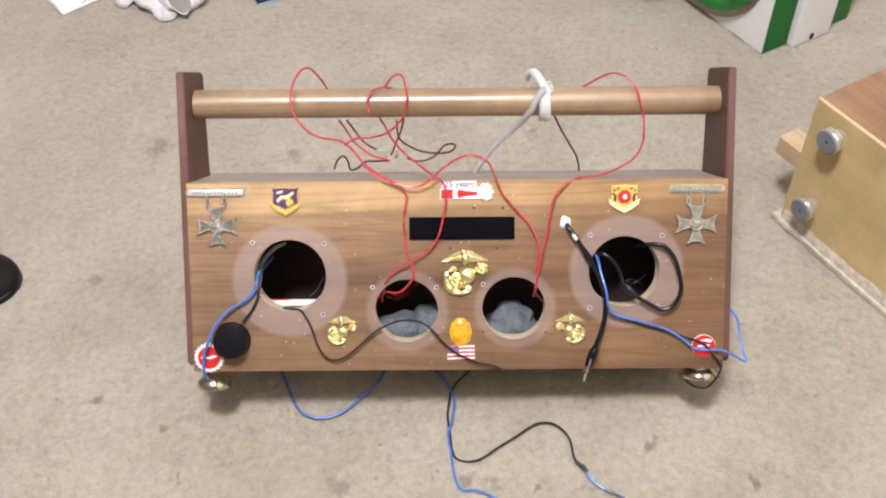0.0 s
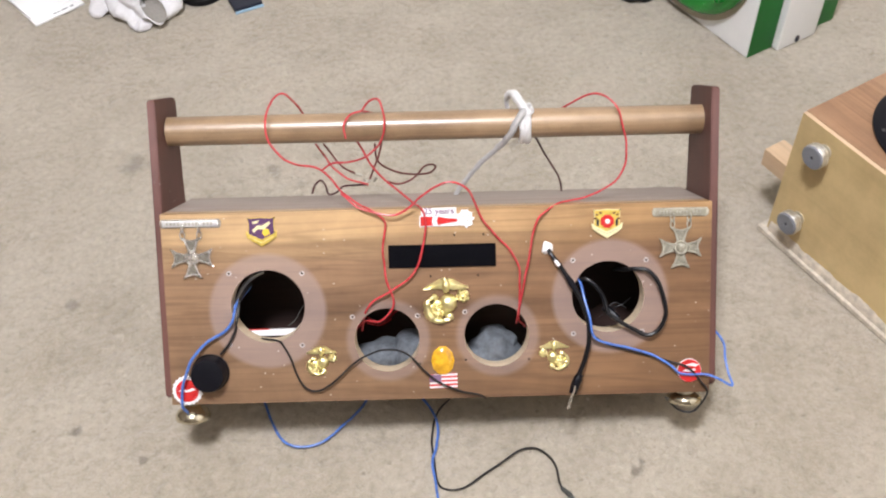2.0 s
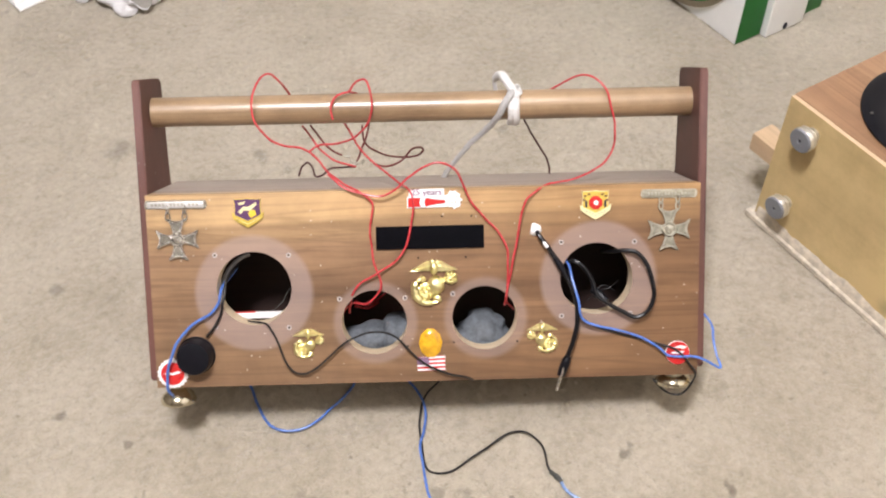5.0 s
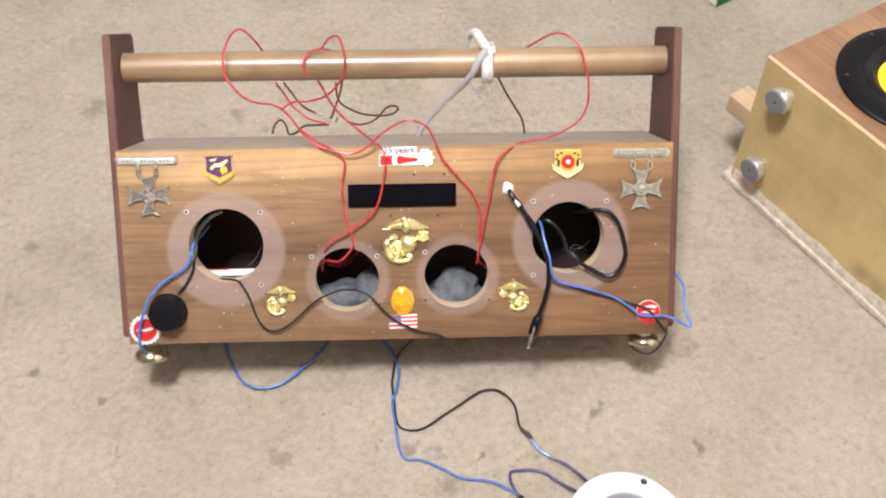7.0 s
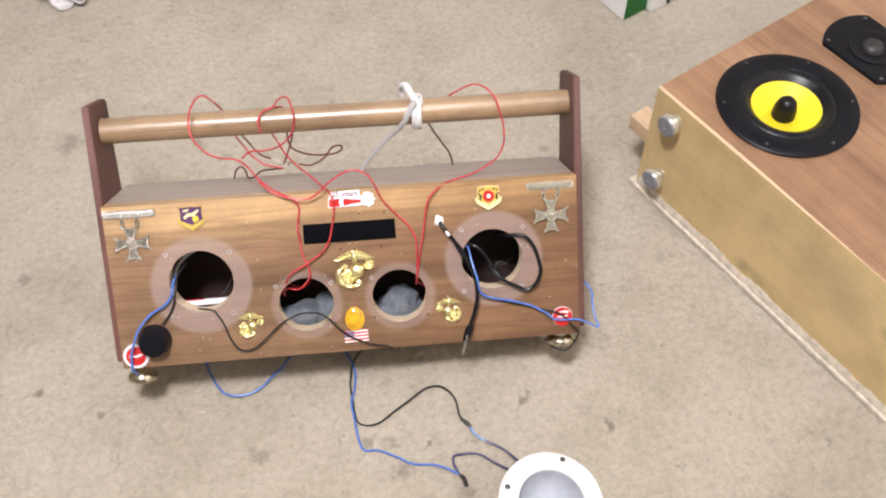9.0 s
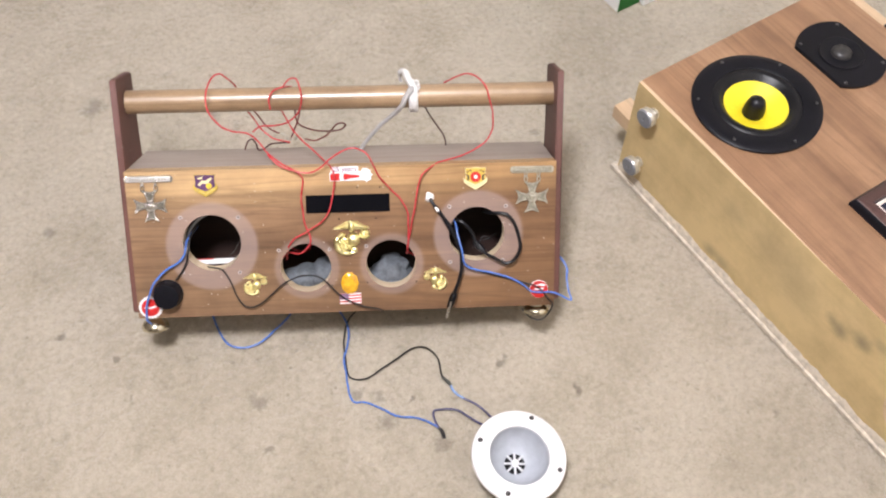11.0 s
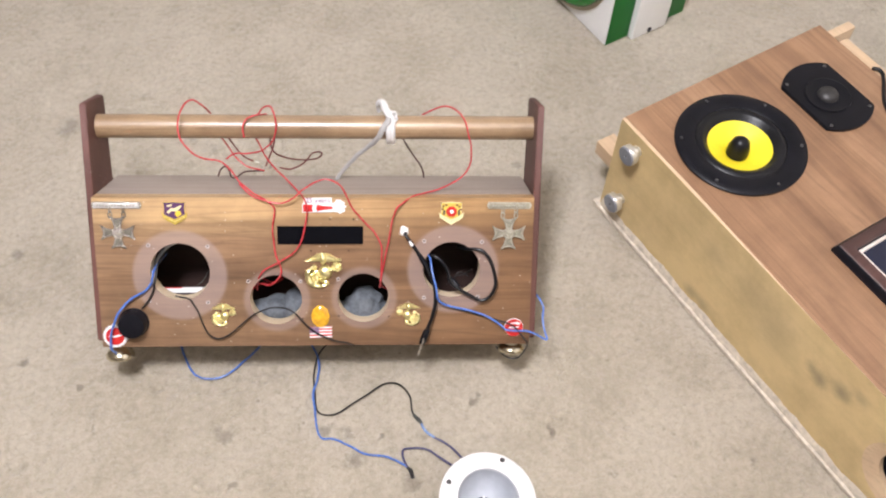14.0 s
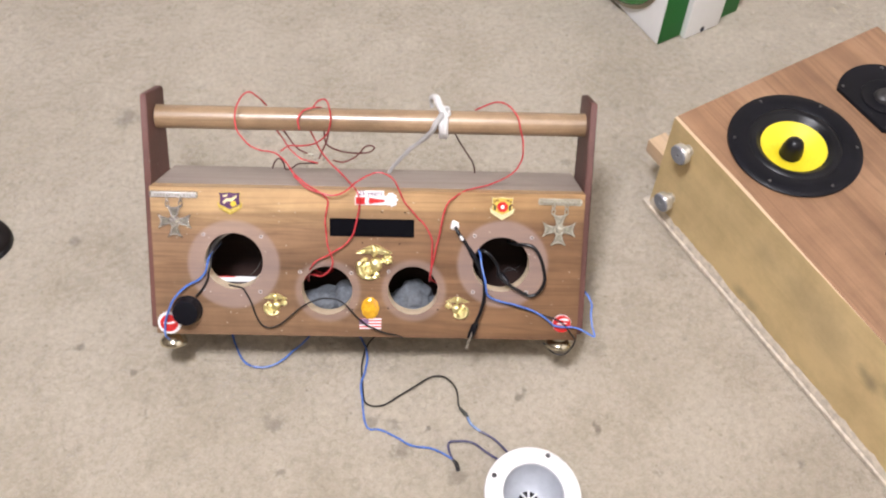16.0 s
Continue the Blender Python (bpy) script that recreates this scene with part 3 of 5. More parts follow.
    for x0, x1, z0, z1 in ((-half, half, 0, 0), (-half, half, height, height), (-half, -half, 0, height), (half, half, 0, height)):
        bm.faces.new([bm.verts.new(p) for p in ((x0, front, z0), (x1, front, z1), (x1, back, z1), (x0, back, z0))])
    bmesh.ops.remove_doubles(bm, verts=bm.verts, dist=1e-5)
    return bm


part("front_panel", holed_panel(HALF, PANEL_H, 0.0, 0.022, HOLES), [WALNUT, RAW_PLY], boombox, "walnut front with four round speaker cut-outs and faded rings")
SLOPE = Matrix(((1, 0, 0, 0), (0, 1, 0, 0), (0, RISE / DEPTH, 1, 0), (0, 0, 0, 1)))


def sloped(lo, hi, bevel=0.0008):
    bm = boxed(lo, hi, bevel)
    bm.transform(SLOPE)
    return bm


part("top_panel", sloped((-HALF + 0.0002, 0.0225, PANEL_H - 0.0125), (HALF - 0.0002, DEPTH, PANEL_H - 0.0005)), WALNUT_DUSTY, boombox, "dusty grey-brown top board")
part("bottom_panel", sloped((-HALF + 0.0002, 0.0225, 0.0), (HALF - 0.0002, DEPTH - 0.002, 0.011)), WALNUT_DUSTY, boombox)
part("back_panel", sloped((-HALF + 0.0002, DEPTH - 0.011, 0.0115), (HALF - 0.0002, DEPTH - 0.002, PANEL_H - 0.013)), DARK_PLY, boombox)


def side_outline():
    """Outline of a side board in depth and height: full depth beside the box, narrower where it rises to the handle."""
    pts = [(0.0125, 0.004), (0.006, 0.008), (0.009, PANEL_H), (0.0210, 0.3120), (0.0240, 0.3155)]
    return pts + [(0.0960, 0.3185), (0.1000, 0.3140), (0.1040, PANEL_H + RISE), (DEPTH - 0.003, PANEL_H - 0.004), (DEPTH - 0.001, RISE + 0.002), (DEPTH - 0.005, RISE)]


for sign in (-1, 1):
    bm = bmesh.new()
    splay = [0.0040 * max(0, z - PANEL_H) / 0.115 for d, z in side_outline()]
    inner = [HALF - 0.0004 + (0.0006 + 0.0044 * (z - PANEL_H) / 0.115 * (1 - 0.5 * d / 0.10) if z > PANEL_H else 0.0) for d, z in side_outline()]
    a = [bm.verts.new((sign * x, d, z)) for x, (d, z) in zip(inner, side_outline())]
    b = [bm.verts.new((sign * (HALF + 0.0082 + k), d, z)) for k, (d, z) in zip(splay, side_outline())]
    bm.faces.new(a), bm.faces.new(b[::-1])
    for k in range(len(a)):
        bm.faces.new((a[k], a[(k + 1) % len(a)], b[(k + 1) % len(a)], b[k]))
    bmesh.ops.bevel(bm, geom=list(bm.edges), offset=0.0012, segments=2, affect="EDGES", clamp_overlap=True)
    part("side_panel", bm, MAHOGANY, boombox, "red-brown side board rising to hold the handle")
part("handle", turned([(0.0, -0.2832), (0.0155, -0.2832), (0.0155, -0.1), (0.0153, 0.0), (0.0155, 0.1), (0.0155, 0.2832), (0.0, 0.2832)], 40, pose(0.0008, 0.0593, 0.2822, 0, 90, 0)), DOWEL, boombox, "varnished round wooden dowel handle")
for x, y, r, h in ((-0.2648, 0.020, 0.0185, 0.0155), (0.2586, 0.013, 0.0185, 0.0070), (-0.262, 0.1060, 0.019, 0.012), (0.262, 0.1010, 0.019, 0.012)):
    foot = part("foot", turned([(0.0, -0.002), (0.006, -0.002), (0.0075, -h * 0.25), (r * 0.62, -h * 0.55), (r * 0.86, -h * 0.80), (r * 0.98, -h - 0.001), (r, -h - 0.004), (r * 0.96, -h - 0.0065), (r * 0.8, -h - 0.0082), (0.0, -h - 0.0085)], 40, pose(x, y, 0)), POLISHED, boombox, "domed nickel furniture foot")
    part("stem", turned([(0.0, 0.001), (0.010, 0.001), (0.010, -0.003), (0.006, -0.004), (0.006, -0.0055), (0.0, -0.0055)], 20, pose(x, y, 0)), DULL_METAL, foot)

# knob, hook tape and the gem
knob = part("volume_knob", turned([(0.0, 0.0), (0.0195, 0.0), (0.0195, 0.003), (0.0185, 0.004), (0.0172, 0.016), (0.0162, 0.0182), (0.0140, 0.0186), (0.0, 0.0180)], 48, pose(-0.2384, -0.0002, 0.0344, 90)), BLACK_PLASTIC, boombox, "large round black plastic knob")
bm = bmesh.new()
add_box(bm, (-0.0498, -0.0022, 0.1395), (0.0599, 0.0002, 0.1630), 0.0006)
part("hook_tape", bm, BLACK_FELT, boombox, "black strip of hook-and-loop tape")
bm = turned([(1.0, 0.0), (1.0, 0.35), (0.80, 0.75), (0.45, 1.0), (0.0, 1.02)], 10)
bm.transform(Matrix.Translation((0.0031, 0.0002, 0.0410)) @ Matrix.Rotation(radians(90), 4, "X") @ Matrix.Diagonal((0.0122, 0.0158, 0.0058, 1)))
part("gem", bm, AMBER, boombox, "oval amber gem glued to the front")


# badges
def shifted(outline, x, z, k=1.0):
    return [(x + k * a, z + k * b) for a, b in outline]


def cross_outline(arm=0.0222, inner=0.0036, flare=0.0100, notch=0.0042):
    """Four flared arms with curved sides and a hollow outer edge."""
    pts = []
    for q in range(4):
        c, s = math.cos(q * math.pi / 2), math.sin(q * math.pi / 2)
        for a, b in ((inner, -inner), (arm * 0.45, -flare * 0.40), (arm * 0.75, -flare * 0.62), (arm * 0.97, -flare), (arm - notch * 0.8, -flare * 0.4), (arm - notch, 0.0), (arm - notch * 0.8, flare * 0.4), (arm * 0.97, flare), (arm * 0.75, flare * 0.62), (arm * 0.45, flare * 0.40)):
            pts.append((a * c - b * s, a * s + b * c))
    return pts


def medal(x, z, bar_z, bar_x0, bar_x1, metal, dark, inlay, label):
    """A shooting badge: a bar, two short chains and a flared cross with a raised round centre."""
    bm = bmesh.new()
    add_plate(bm, [(bar_x0, bar_z - 0.0042), (bar_x1, bar_z - 0.0046), (bar_x1 + 0.0018, bar_z - 0.002), (bar_x1 + 0.0018, bar_z + 0.002), (bar_x1, bar_z + 0.0042), (bar_x0, bar_z + 0.0046), (bar_x0 - 0.0018, bar_z + 0.002), (bar_x0 - 0.0018, bar_z - 0.002)], 0.0003, -0.0026, 0.0008)
    body = part("medal", bm, metal, boombox, label)
    part("bar_plate", boxed((bar_x0 + 0.0012, -0.0032, bar_z - 0.0030), (bar_x1 - 0.0012, -0.0024, bar_z + 0.0030), 0.0004), inlay, body)
    step = (bar_x1 - bar_x0 - 0.010) / 13
    for i in range(13):
        if i not in (4, 9):
            part("letter_bar", boxed((bar_x0 + 0.005 + step * i, -0.0035, bar_z - 0.0014), (bar_x0 + 0.005 + step * (i + 0.62), -0.0031, bar_z + 0.0014)), DULL_METAL, body)
    part("cross", plate(shifted(cross_outline(), x, z), -0.0008, -0.0026, 0.0004), metal, body)
    for q in range(4):
        turn = Matrix.Translation((x, 0, z)) @ Matrix.Rotation(-q * math.pi / 2, 4, "Y")
        bm = plate([(0.0065, -0.0016), (0.0150, -0.0042), (0.0178, -0.0058), (0.0160, 0.0), (0.0178, 0.0058), (0.0150, 0.0042), (0.0065, 0.0016)], -0.0024, -0.0030, 0.0002)
        part("arm_field", bm, dark, body, "", turn)
        edge = [(0.0045, -0.0030), (0.0105, -0.0044), (0.0165, -0.0064), (0.0210, -0.0094), (0.0182, -0.0035), (0.0178, 0.0), (0.0182, 0.0035), (0.0210, 0.0094), (0.0165, 0.0064), (0.0105, 0.0044), (0.0045, 0.0030)]
        part("arm_rim", tube([(a, -0.0030, b) for a, b in edge], 0.00075, 6, 2), metal, body, "", turn)
    bm = turned([(0.0, 0.0), (0.0078, 0.0), (0.0078, 0.0012), (0.0064, 0.0024), (0.0050, 0.0014), (0.003, 0.0030), (0.0, 0.0036)], 28, pose(x, -0.0028, z, 90))
    for v in bm.verts:
        v.co += 0.0013 * noise.noise_vector(v.co * 600)
    part("wreath", bm, metal, body)
    for k in (-0.0085, 0.0085):
        mid = (z + 0.0215 + bar_z - 0.004) / 2
        for n, (dz, turn) in enumerate(((0.0042, 0.9), (-0.0030, -0.5))):
            ring = [(x + k + 0.0024 * math.cos(t * math.pi / 6) * math.cos(turn), -0.0024 - 0.0016 * math.cos(t * math.pi / 6) * math.sin(turn), mid + dz + 0.0046 * math.sin(t * math.pi / 6)) for t in range(13)]
            part("link", tube(ring, 0.0008, 6, 2), metal, body)


medal(-0.2500, 0.1554, 0.1905, -0.2793, -0.2207, BADGE_STEEL, BADGE_DARK, BADGE_SILVER, "silver badge with a bar, two links and a flared cross")
medal(0.2486, 0.1539, 0.1904, 0.2216, 0.2754, BADGE_PEWTER, BADGE_FIELD, BADGE_DULL, "dull grey-green badge with a bar and a flared cross")
FIELD = [(-0.0138, 0.0142), (-0.0090, 0.0136), (0.0, 0.0146), (0.0090, 0.0136), (0.0138, 0.0142), (0.0126, 0.0095), (0.0128, 0.0045), (0.0134, -0.001), (0.0105, -0.0055), (0.0, -0.0105), (-0.0105, -0.0055), (-0.0134, -0.001), (-0.0128, 0.0045), (-0.0126, 0.0095)]
SCROLL = [(-0.0160, 0.0010), (-0.0105, -0.0038), (0.0, -0.0088), (0.0105, -0.0038), (0.0160, 0.0010), (0.0150, -0.0055), (0.0100, -0.0090), (0.0, -0.0152), (-0.0100, -0.0090), (-0.0150, -0.0055)]


def shield_badge(x, z, rim, field, label):
    """A small shield pin: a coloured field in a thin metal rim, over a bent scroll."""
    badge = part("badge", plate(shifted(FIELD, x, z, 1.02), 0.0003, -0.0016, 0.0004), rim, boombox, label)
    part("field", plate(shifted(FIELD, x, z, 0.97), -0.0014, -0.0022, 0.0003), field, badge)
    part("scroll", plate(shifted(SCROLL, x, z), 0.0002, -0.0030, 0.0008), rim, badge)
    return badge


shield = shield_badge(-0.1781, 0.1805, OLD_GOLD, PURPLE, "small purple and yellow enamel shield pin")
part("stripe", plate(shifted([(-0.0095, 0.0015), (-0.004, 0.0068), (0.001, 0.0062), (0.0085, 0.0108), (0.0095, 0.0085), (0.003, 0.0022), (-0.004, 0.0030), (-0.007, -0.001)], -0.1781, 0.1805), -0.0020, -0.0030, 0.0003), CREAM, shield)
part("crest", plate(shifted([(0.0005, -0.0005), (0.003, 0.0028), (0.0075, 0.003), (0.0088, -0.002), (0.003, -0.005)], -0.1781, 0.1805), -0.0020, -0.0032, 0.0004), YELLOW, shield)
part("star", plate(shifted([(-0.009, 0.0105), (-0.004, 0.0112), (-0.0015, 0.0125), (-0.0035, 0.0088), (-0.0085, 0.0082)], -0.1781, 0.1805), -0.0020, -0.0030, 0.0002), CREAM, shield)
part("print", plate(shifted([(-0.012, -0.0045), (0.0, -0.0108), (0.012, -0.0045), (0.012, -0.0052), (0.0, -0.0118), (-0.012, -0.0052)], -0.1781, 0.1805), -0.0028, -0.0033), GOLD, shield)
shield = shield_badge(0.1736, 0.1802, CREAM, OLD_GOLD, "small gold and red enamel shield pin")
part("disc", plate(circle(0.1737, 0.1827, 0.0072, 8, None, 0.39), -0.0020, -0.0034, 0.0007), RED, shield)
part("emblem", plate(circle(0.1738, 0.1828, 0.0026, 10), -0.0031, -0.0046, 0.0009), WHITE, shield)
for k in (-1, 1):
    part("bar", plate(shifted([(k * 0.0086, -0.004), (k * 0.0108, -0.0032), (k * 0.0108, 0.0036), (k * 0.0086, 0.003)][::k], 0.1737, 0.1817), -0.0020, -0.0030, 0.0003), DARK_CARD, shield)
for a, b in ((-0.0105, 0.0095), (-0.0070, 0.0112), (0.0068, 0.0110), (0.0104, 0.0092), (-0.0118, 0.0055), (0.0116, 0.0052)):
    part("scrollwork", plate(circle(0.1737 + a, 0.1802 + b, 0.0017, 8, 0.0012), -0.0020, -0.0029, 0.0003), BROWN_ENAMEL, shield)
for k in range(-3, 4):
    part("print", plate(shifted([(-0.0008, -0.0006), (0.0008, -0.0006), (0.0008, 0.0006), (-0.0008, 0.0006)], 0.1736 + 0.003 * k, 0.1701 + 0.0014 * abs(k)), -0.0028, -0.0033), DULL_METAL, shield)


def emblem(x, z, k, flip, label):
    """A gilt ornament of wings, globe and anchor, cast as one plain piece."""
    bm = bmesh.new()

    def blob(a, b, sx, sz, deep=0.004, lift=-0.001, rot=0.0):
        m = Matrix.Translation((x + flip * a * k, lift * k, z + b * k)) @ Matrix.Rotation(radians(flip * rot), 4, "Y") @ Matrix.Diagonal((sx * k, deep * k, sz * k, 1))
        bmesh.ops.create_uvsphere(bm, u_segments=14, v_segments=8, radius=1.0, matrix=m)

    def rope(pts, r):
        sweep(bm, [(x + flip * a * k, -0.003 * k, z + b * k) for a, b in pts], [r * k * w for w in (0.6, 1.0, 1.15, 1.0, 0.7)], 8, 4)

    blob(0.002, -0.002, 0.0090, 0.0098, 0.0075)
    for side in (-1, 1):
        add_plate(bm, [(x + side * a * k, z + b * k) for a, b in ((0.001, 0.0125), (0.007, 0.0124), (0.014, 0.0126), (0.0240, 0.0130), (0.0215, 0.0150), (0.0160, 0.0172), (0.0110, 0.0205), (0.0065, 0.0232), (0.001, 0.0205))], -0.0004 * k, -0.0036 * k, 0.001 * k)
        for i in range(4):
            blob(side * (0.006 + 0.0038 * i), 0.0178 - 0.0010 * i, 0.0026, 0.0007, 0.0010, -0.0036, side * 12)
    blob(0.0, 0.0160, 0.0040, 0.0075, 0.0050, -0.003)
    blob(-0.0018, 0.0228, 0.0024, 0.0022, 0.003, -0.004)
    blob(0.0035, 0.0225, 0.0018, 0.0018, 0.003, -0.003)
    rope(((-0.0125, 0.005), (-0.0185, 0.001), (-0.0205, -0.006), (-0.0185, -0.0135), (-0.0125, -0.0190), (-0.004, -0.0205), (0.0035, -0.0185)), 0.0034)
    rope(((-0.0115, -0.001), (-0.0150, -0.006), (-0.0120, -0.0125), (-0.0055, -0.0140)), 0.0024)
    rope(((0.013, 0.004), (0.006, -0.001), (-0.006, -0.008), (-0.0140, -0.0125)), 0.0018)
    blob(-0.0085, -0.0085, 0.0105, 0.0095, 0.0035, -0.0008)
    for i in range(16):
        blob(-0.0085 + 0.0085 * math.cos(i * 2.4) * (i / 16) ** 0.5, -0.0085 + 0.0085 * math.sin(i * 2.4) * (i / 16) ** 0.5, 0.0022, 0.0020, 0.0030, -0.003, i * 40)
    blob(-0.0120, 0.0045, 0.0040, 0.0032, 0.003, -0.002, 30)
    blob(0.0030, -0.0165, 0.0046, 0.0042, 0.003, -0.002, -20)
    for i in range(7):
        a = 0.4 + i * 0.9
        blob(0.0172 + 0.0042 * math.cos(a), 0.0052 + 0.0042 * math.sin(a), 0.0030, 0.0028, 0.0032, -0.002)
    blob(0.0170, 0.005, 0.0035, 0.0035, 0.0045, -0.002)
    for v in bm.verts:
        v.co += 0.0011 * k * noise.noise_vector(v.co * 520 / k ** 0.5)
    return part("ornament", bm, GOLD, boombox, label)


emblem(0.0082, 0.1039, 1.0, 1, "large gilt ornament of wings, globe and anchor")
emblem(-0.1227, 0.0435, 0.66, 1, "small gilt ornament of wings, globe and anchor")
emblem(0.1188, 0.0431, 0.66, -1, "small gilt ornament of wings, globe and anchor")


def bottle_cap(x, z, r, scallops, label, face=0.78):
    pts = [(x + (r + scallops * math.cos(21 * a)) * math.cos(a), z + (r + scallops * math.cos(21 * a)) * math.sin(a)) for a in [2 * math.pi * i / 126 for i in range(126)]]
    cap = part("cap_badge", plate(pts, 0.0002, -0.0020, 0.0004), WHITE, boombox, label)
    part("disc", plate(circle(x, z, r * face, 40), -0.0016, -0.0027, 0.0005), RED, cap)
    swirl = [(-0.72, -0.02), (-0.4, 0.16), (0.0, 0.06), (0.4, 0.22), (0.7, 0.12), (0.42, -0.02), (0.05, -0.12), (-0.4, -0.06)]
    part("print", plate(shifted(swirl, x, z, r * 0.85), -0.0025, -0.0031), WHITE, cap)


bottle_cap(-0.2636, 0.0156, 0.0152, 0.0010, "red and white bottle-cap pin")
bottle_cap(0.2595, 0.0239, 0.0124, 0.0002, "round red pin with white print", 0.97)
part("print", plate(shifted([(-0.009, 0.0055), (0.003, 0.0085), (0.009, 0.0065), (0.006, 0.0045), (-0.002, 0.006)], 0.2599, 0.0237), -0.0026, -0.0032), WHITE, boombox)

# bottle-shaped anniversary pin with lettering
pin = part("bottle_pin", plate([(-0.0173, 0.1927), (-0.0173, 0.1812), (0.0208, 0.1817), (0.0258, 0.1827), (0.0308, 0.1802), (0.0353, 0.1817), (0.0344, 0.1857), (0.0369, 0.1897), (0.0355, 0.1952), (0.0295, 0.1982), (0.0239, 0.1942), (0.0204, 0.1932), (0.0204, 0.2007), (-0.0153, 0.2002), (-0.0153, 0.1927)], 0.0002, -0.0016, 0.0003), WHITE, boombox, "white and red bottle-shaped pin with a white burst")
part("bottle", plate([(-0.0161, 0.1917), (-0.0161, 0.1824), (-0.0062, 0.1827), (0.0018, 0.1827), (0.0098, 0.1852), (0.0213, 0.1860), (0.0213, 0.1890), (0.0098, 0.1900), (0.0018, 0.1917)], -0.0013, -0.0024, 0.0004), RED, pin)
part("label", plate([(-0.0032, 0.1922), (0.0018, 0.1922), (0.0003, 0.1872), (0.0018, 0.1822), (-0.0032, 0.1822), (-0.0047, 0.1872)], -0.0022, -0.0028), WHITE, pin)
text = bpy.data.curves.new("lettering", "FONT")
text.body, text.size, text.extrude, text.align_x = "25 years", 0.0092, 0.0003, "CENTER"
text.materials.append(PURPLE_INK)
words = new("lettering", text)
words.parent = pin
words.matrix_basis = pose(0.0026, -0.0021, 0.1944, 90)
splash = [(0.0298 + (0.0076 + 0.0016 * math.cos(9 * a)) * math.cos(a), 0.1892 + (0.0082 + 0.0018 * math.cos(9 * a + 1)) * math.sin(a)) for a in [2 * math.pi * k / 54 for k in range(54)]]
part("burst", plate(splash, -0.0004, -0.0030, 0.0006), WHITE, pin)
for x, z in ((0.0271, 0.1913), (0.0316, 0.1868), (0.0326, 0.1923), (0.0281, 0.1863)):
    part("burst_speck", plate(circle(x, z, 0.0009, 8), -0.0028, -0.0033), DULL_METAL, pin)
flag = part("flag_pin", plate([(-0.0113, 0.0259), (0.0178, 0.0270), (0.0180, 0.0115), (-0.0110, 0.0110)], 0.0002, -0.0012), RED, boombox, "small striped red and white flag pin")
for k in range(4):
    part("stripe", plate([(-0.0090 + 0.004 * (k > 1), 0.0112 + 0.0042 * k), (0.0200, 0.0119 + 0.0042 * k), (0.0200, 0.0139 + 0.0042 * k), (-0.0090 + 0.004 * (k > 1), 0.0132 + 0.0042 * k)], -0.0010, -0.0017), WHITE, flag, "", pose(-0.0021, 0, 0.0003))
part("canton", plate([(-0.0112, 0.0258), (0.0010, 0.0262), (0.0012, 0.0185), (-0.0111, 0.0182)], -0.0012, -0.0020), VIOLET_INK, flag)
for x, z in ((-0.2141, 0.1378), (-0.1393, 0.1362), (-0.2172, 0.0632), (-0.1421, 0.0607), (0.1389, 0.1428), (0.2140, 0.1416), (0.1391, 0.0657), (0.2101, 0.0666),
             (-0.0892, 0.0893), (-0.0220, 0.0888), (0.0271, 0.0918), (0.0271, 0.0408), (-0.0206, 0.0380), (0.0928, 0.0401), (0.0176, 0.1722), (-0.0123, 0.1718), (0.0476, 0.1720), (-0.0074, 0.1301), (0.0412, 0.1298)):
    big = abs(x) > 0.13 or 0.085 < z < 0.095
    hole = part("screw_hole", turned([(0.0, -0.0005), (0.0008, -0.0005), (0.0011, 0.0004), (0.0, 0.0004)], 10, pose(x, 0.0002, z, 90)), DARK_LEATHER, boombox)
    if big:
        part("torn_rim", turned([(0.0010, -0.0004), (0.0016, 0.0003), (0.0024, 0.0004), (0.0029, -0.0003)], 12, pose(x, 0.0, z, 90)), TORN_FIBRE, hole)
bm = bmesh.new()
bmesh.ops.create_icosphere(bm, subdivisions=3, radius=1.0, matrix=Matrix.Translation((0.1126, 0.0, 0.1564)) @ Matrix.Diagonal((0.0062, 0.004, 0.0062, 1)))
for v in bm.verts:
    v.co += 0.0018 * noise.noise_vector(v.co * 200)
part("glue_blob", bm, WHITE, boombox, "white blob of hot glue round a cable hole")


# wadding and a white card inside the box
def lumpy(name, m, size, mat, label, category, seed=0.0, rough=0.22, freq=2.2):
    bm = bmesh.new()
    bmesh.ops.create_icosphere(bm, subdivisions=4, radius=1.0)
    for v in bm.verts:
        v.co *= 1 + rough * noise.noise(v.co * freq + Vector((seed, 0, 0))) + 0.3 * rough * noise.noise(v.co * freq * 3 + Vector((0, seed, 0)))
        v.co = Vector((v.co.x * size[0], v.co.y * size[1], v.co.z * size[2]))
    return tagged(link_mesh(name, bm, mat, None, m), label, category)


for x, z, sx, sz, s in ((-0.0620, 0.0260, 0.040, 0.025, 1.0), (-0.0280, 0.0350, 0.026, 0.025, 2.0), (0.0540, 0.0260, 0.044, 0.022, 3.0), (0.0600, 0.0385, 0.025, 0.024, 4.0)):
    lumpy("wadding", BOX @ pose(x, 0.055, z), (sx, 0.030, sz), GREY_FOAM, "lump of grey wadding inside the box", "wadding", s, 0.22, 2.0)
card = link_mesh("card", boxed((-0.028, -0.001, -0.003), (0.028, 0.006, 0.0035), 0.001), PAPER, None, BOX @ pose(-0.1770, 0.030, 0.0675))
part("red_line", boxed((-0.0265, -0.0014, 0.0036), (-0.004, 0.0020, 0.0046), 0.0003), RED, card)
tagged(card, "white card strip lying inside the box behind the cut-out", "card")

# ---- the second boombox lying on its back: x along its length, y up its face, z out of its front ----
CAB = pose(0.4227, 0.2998, 0.0, 0, 0, -58.57)
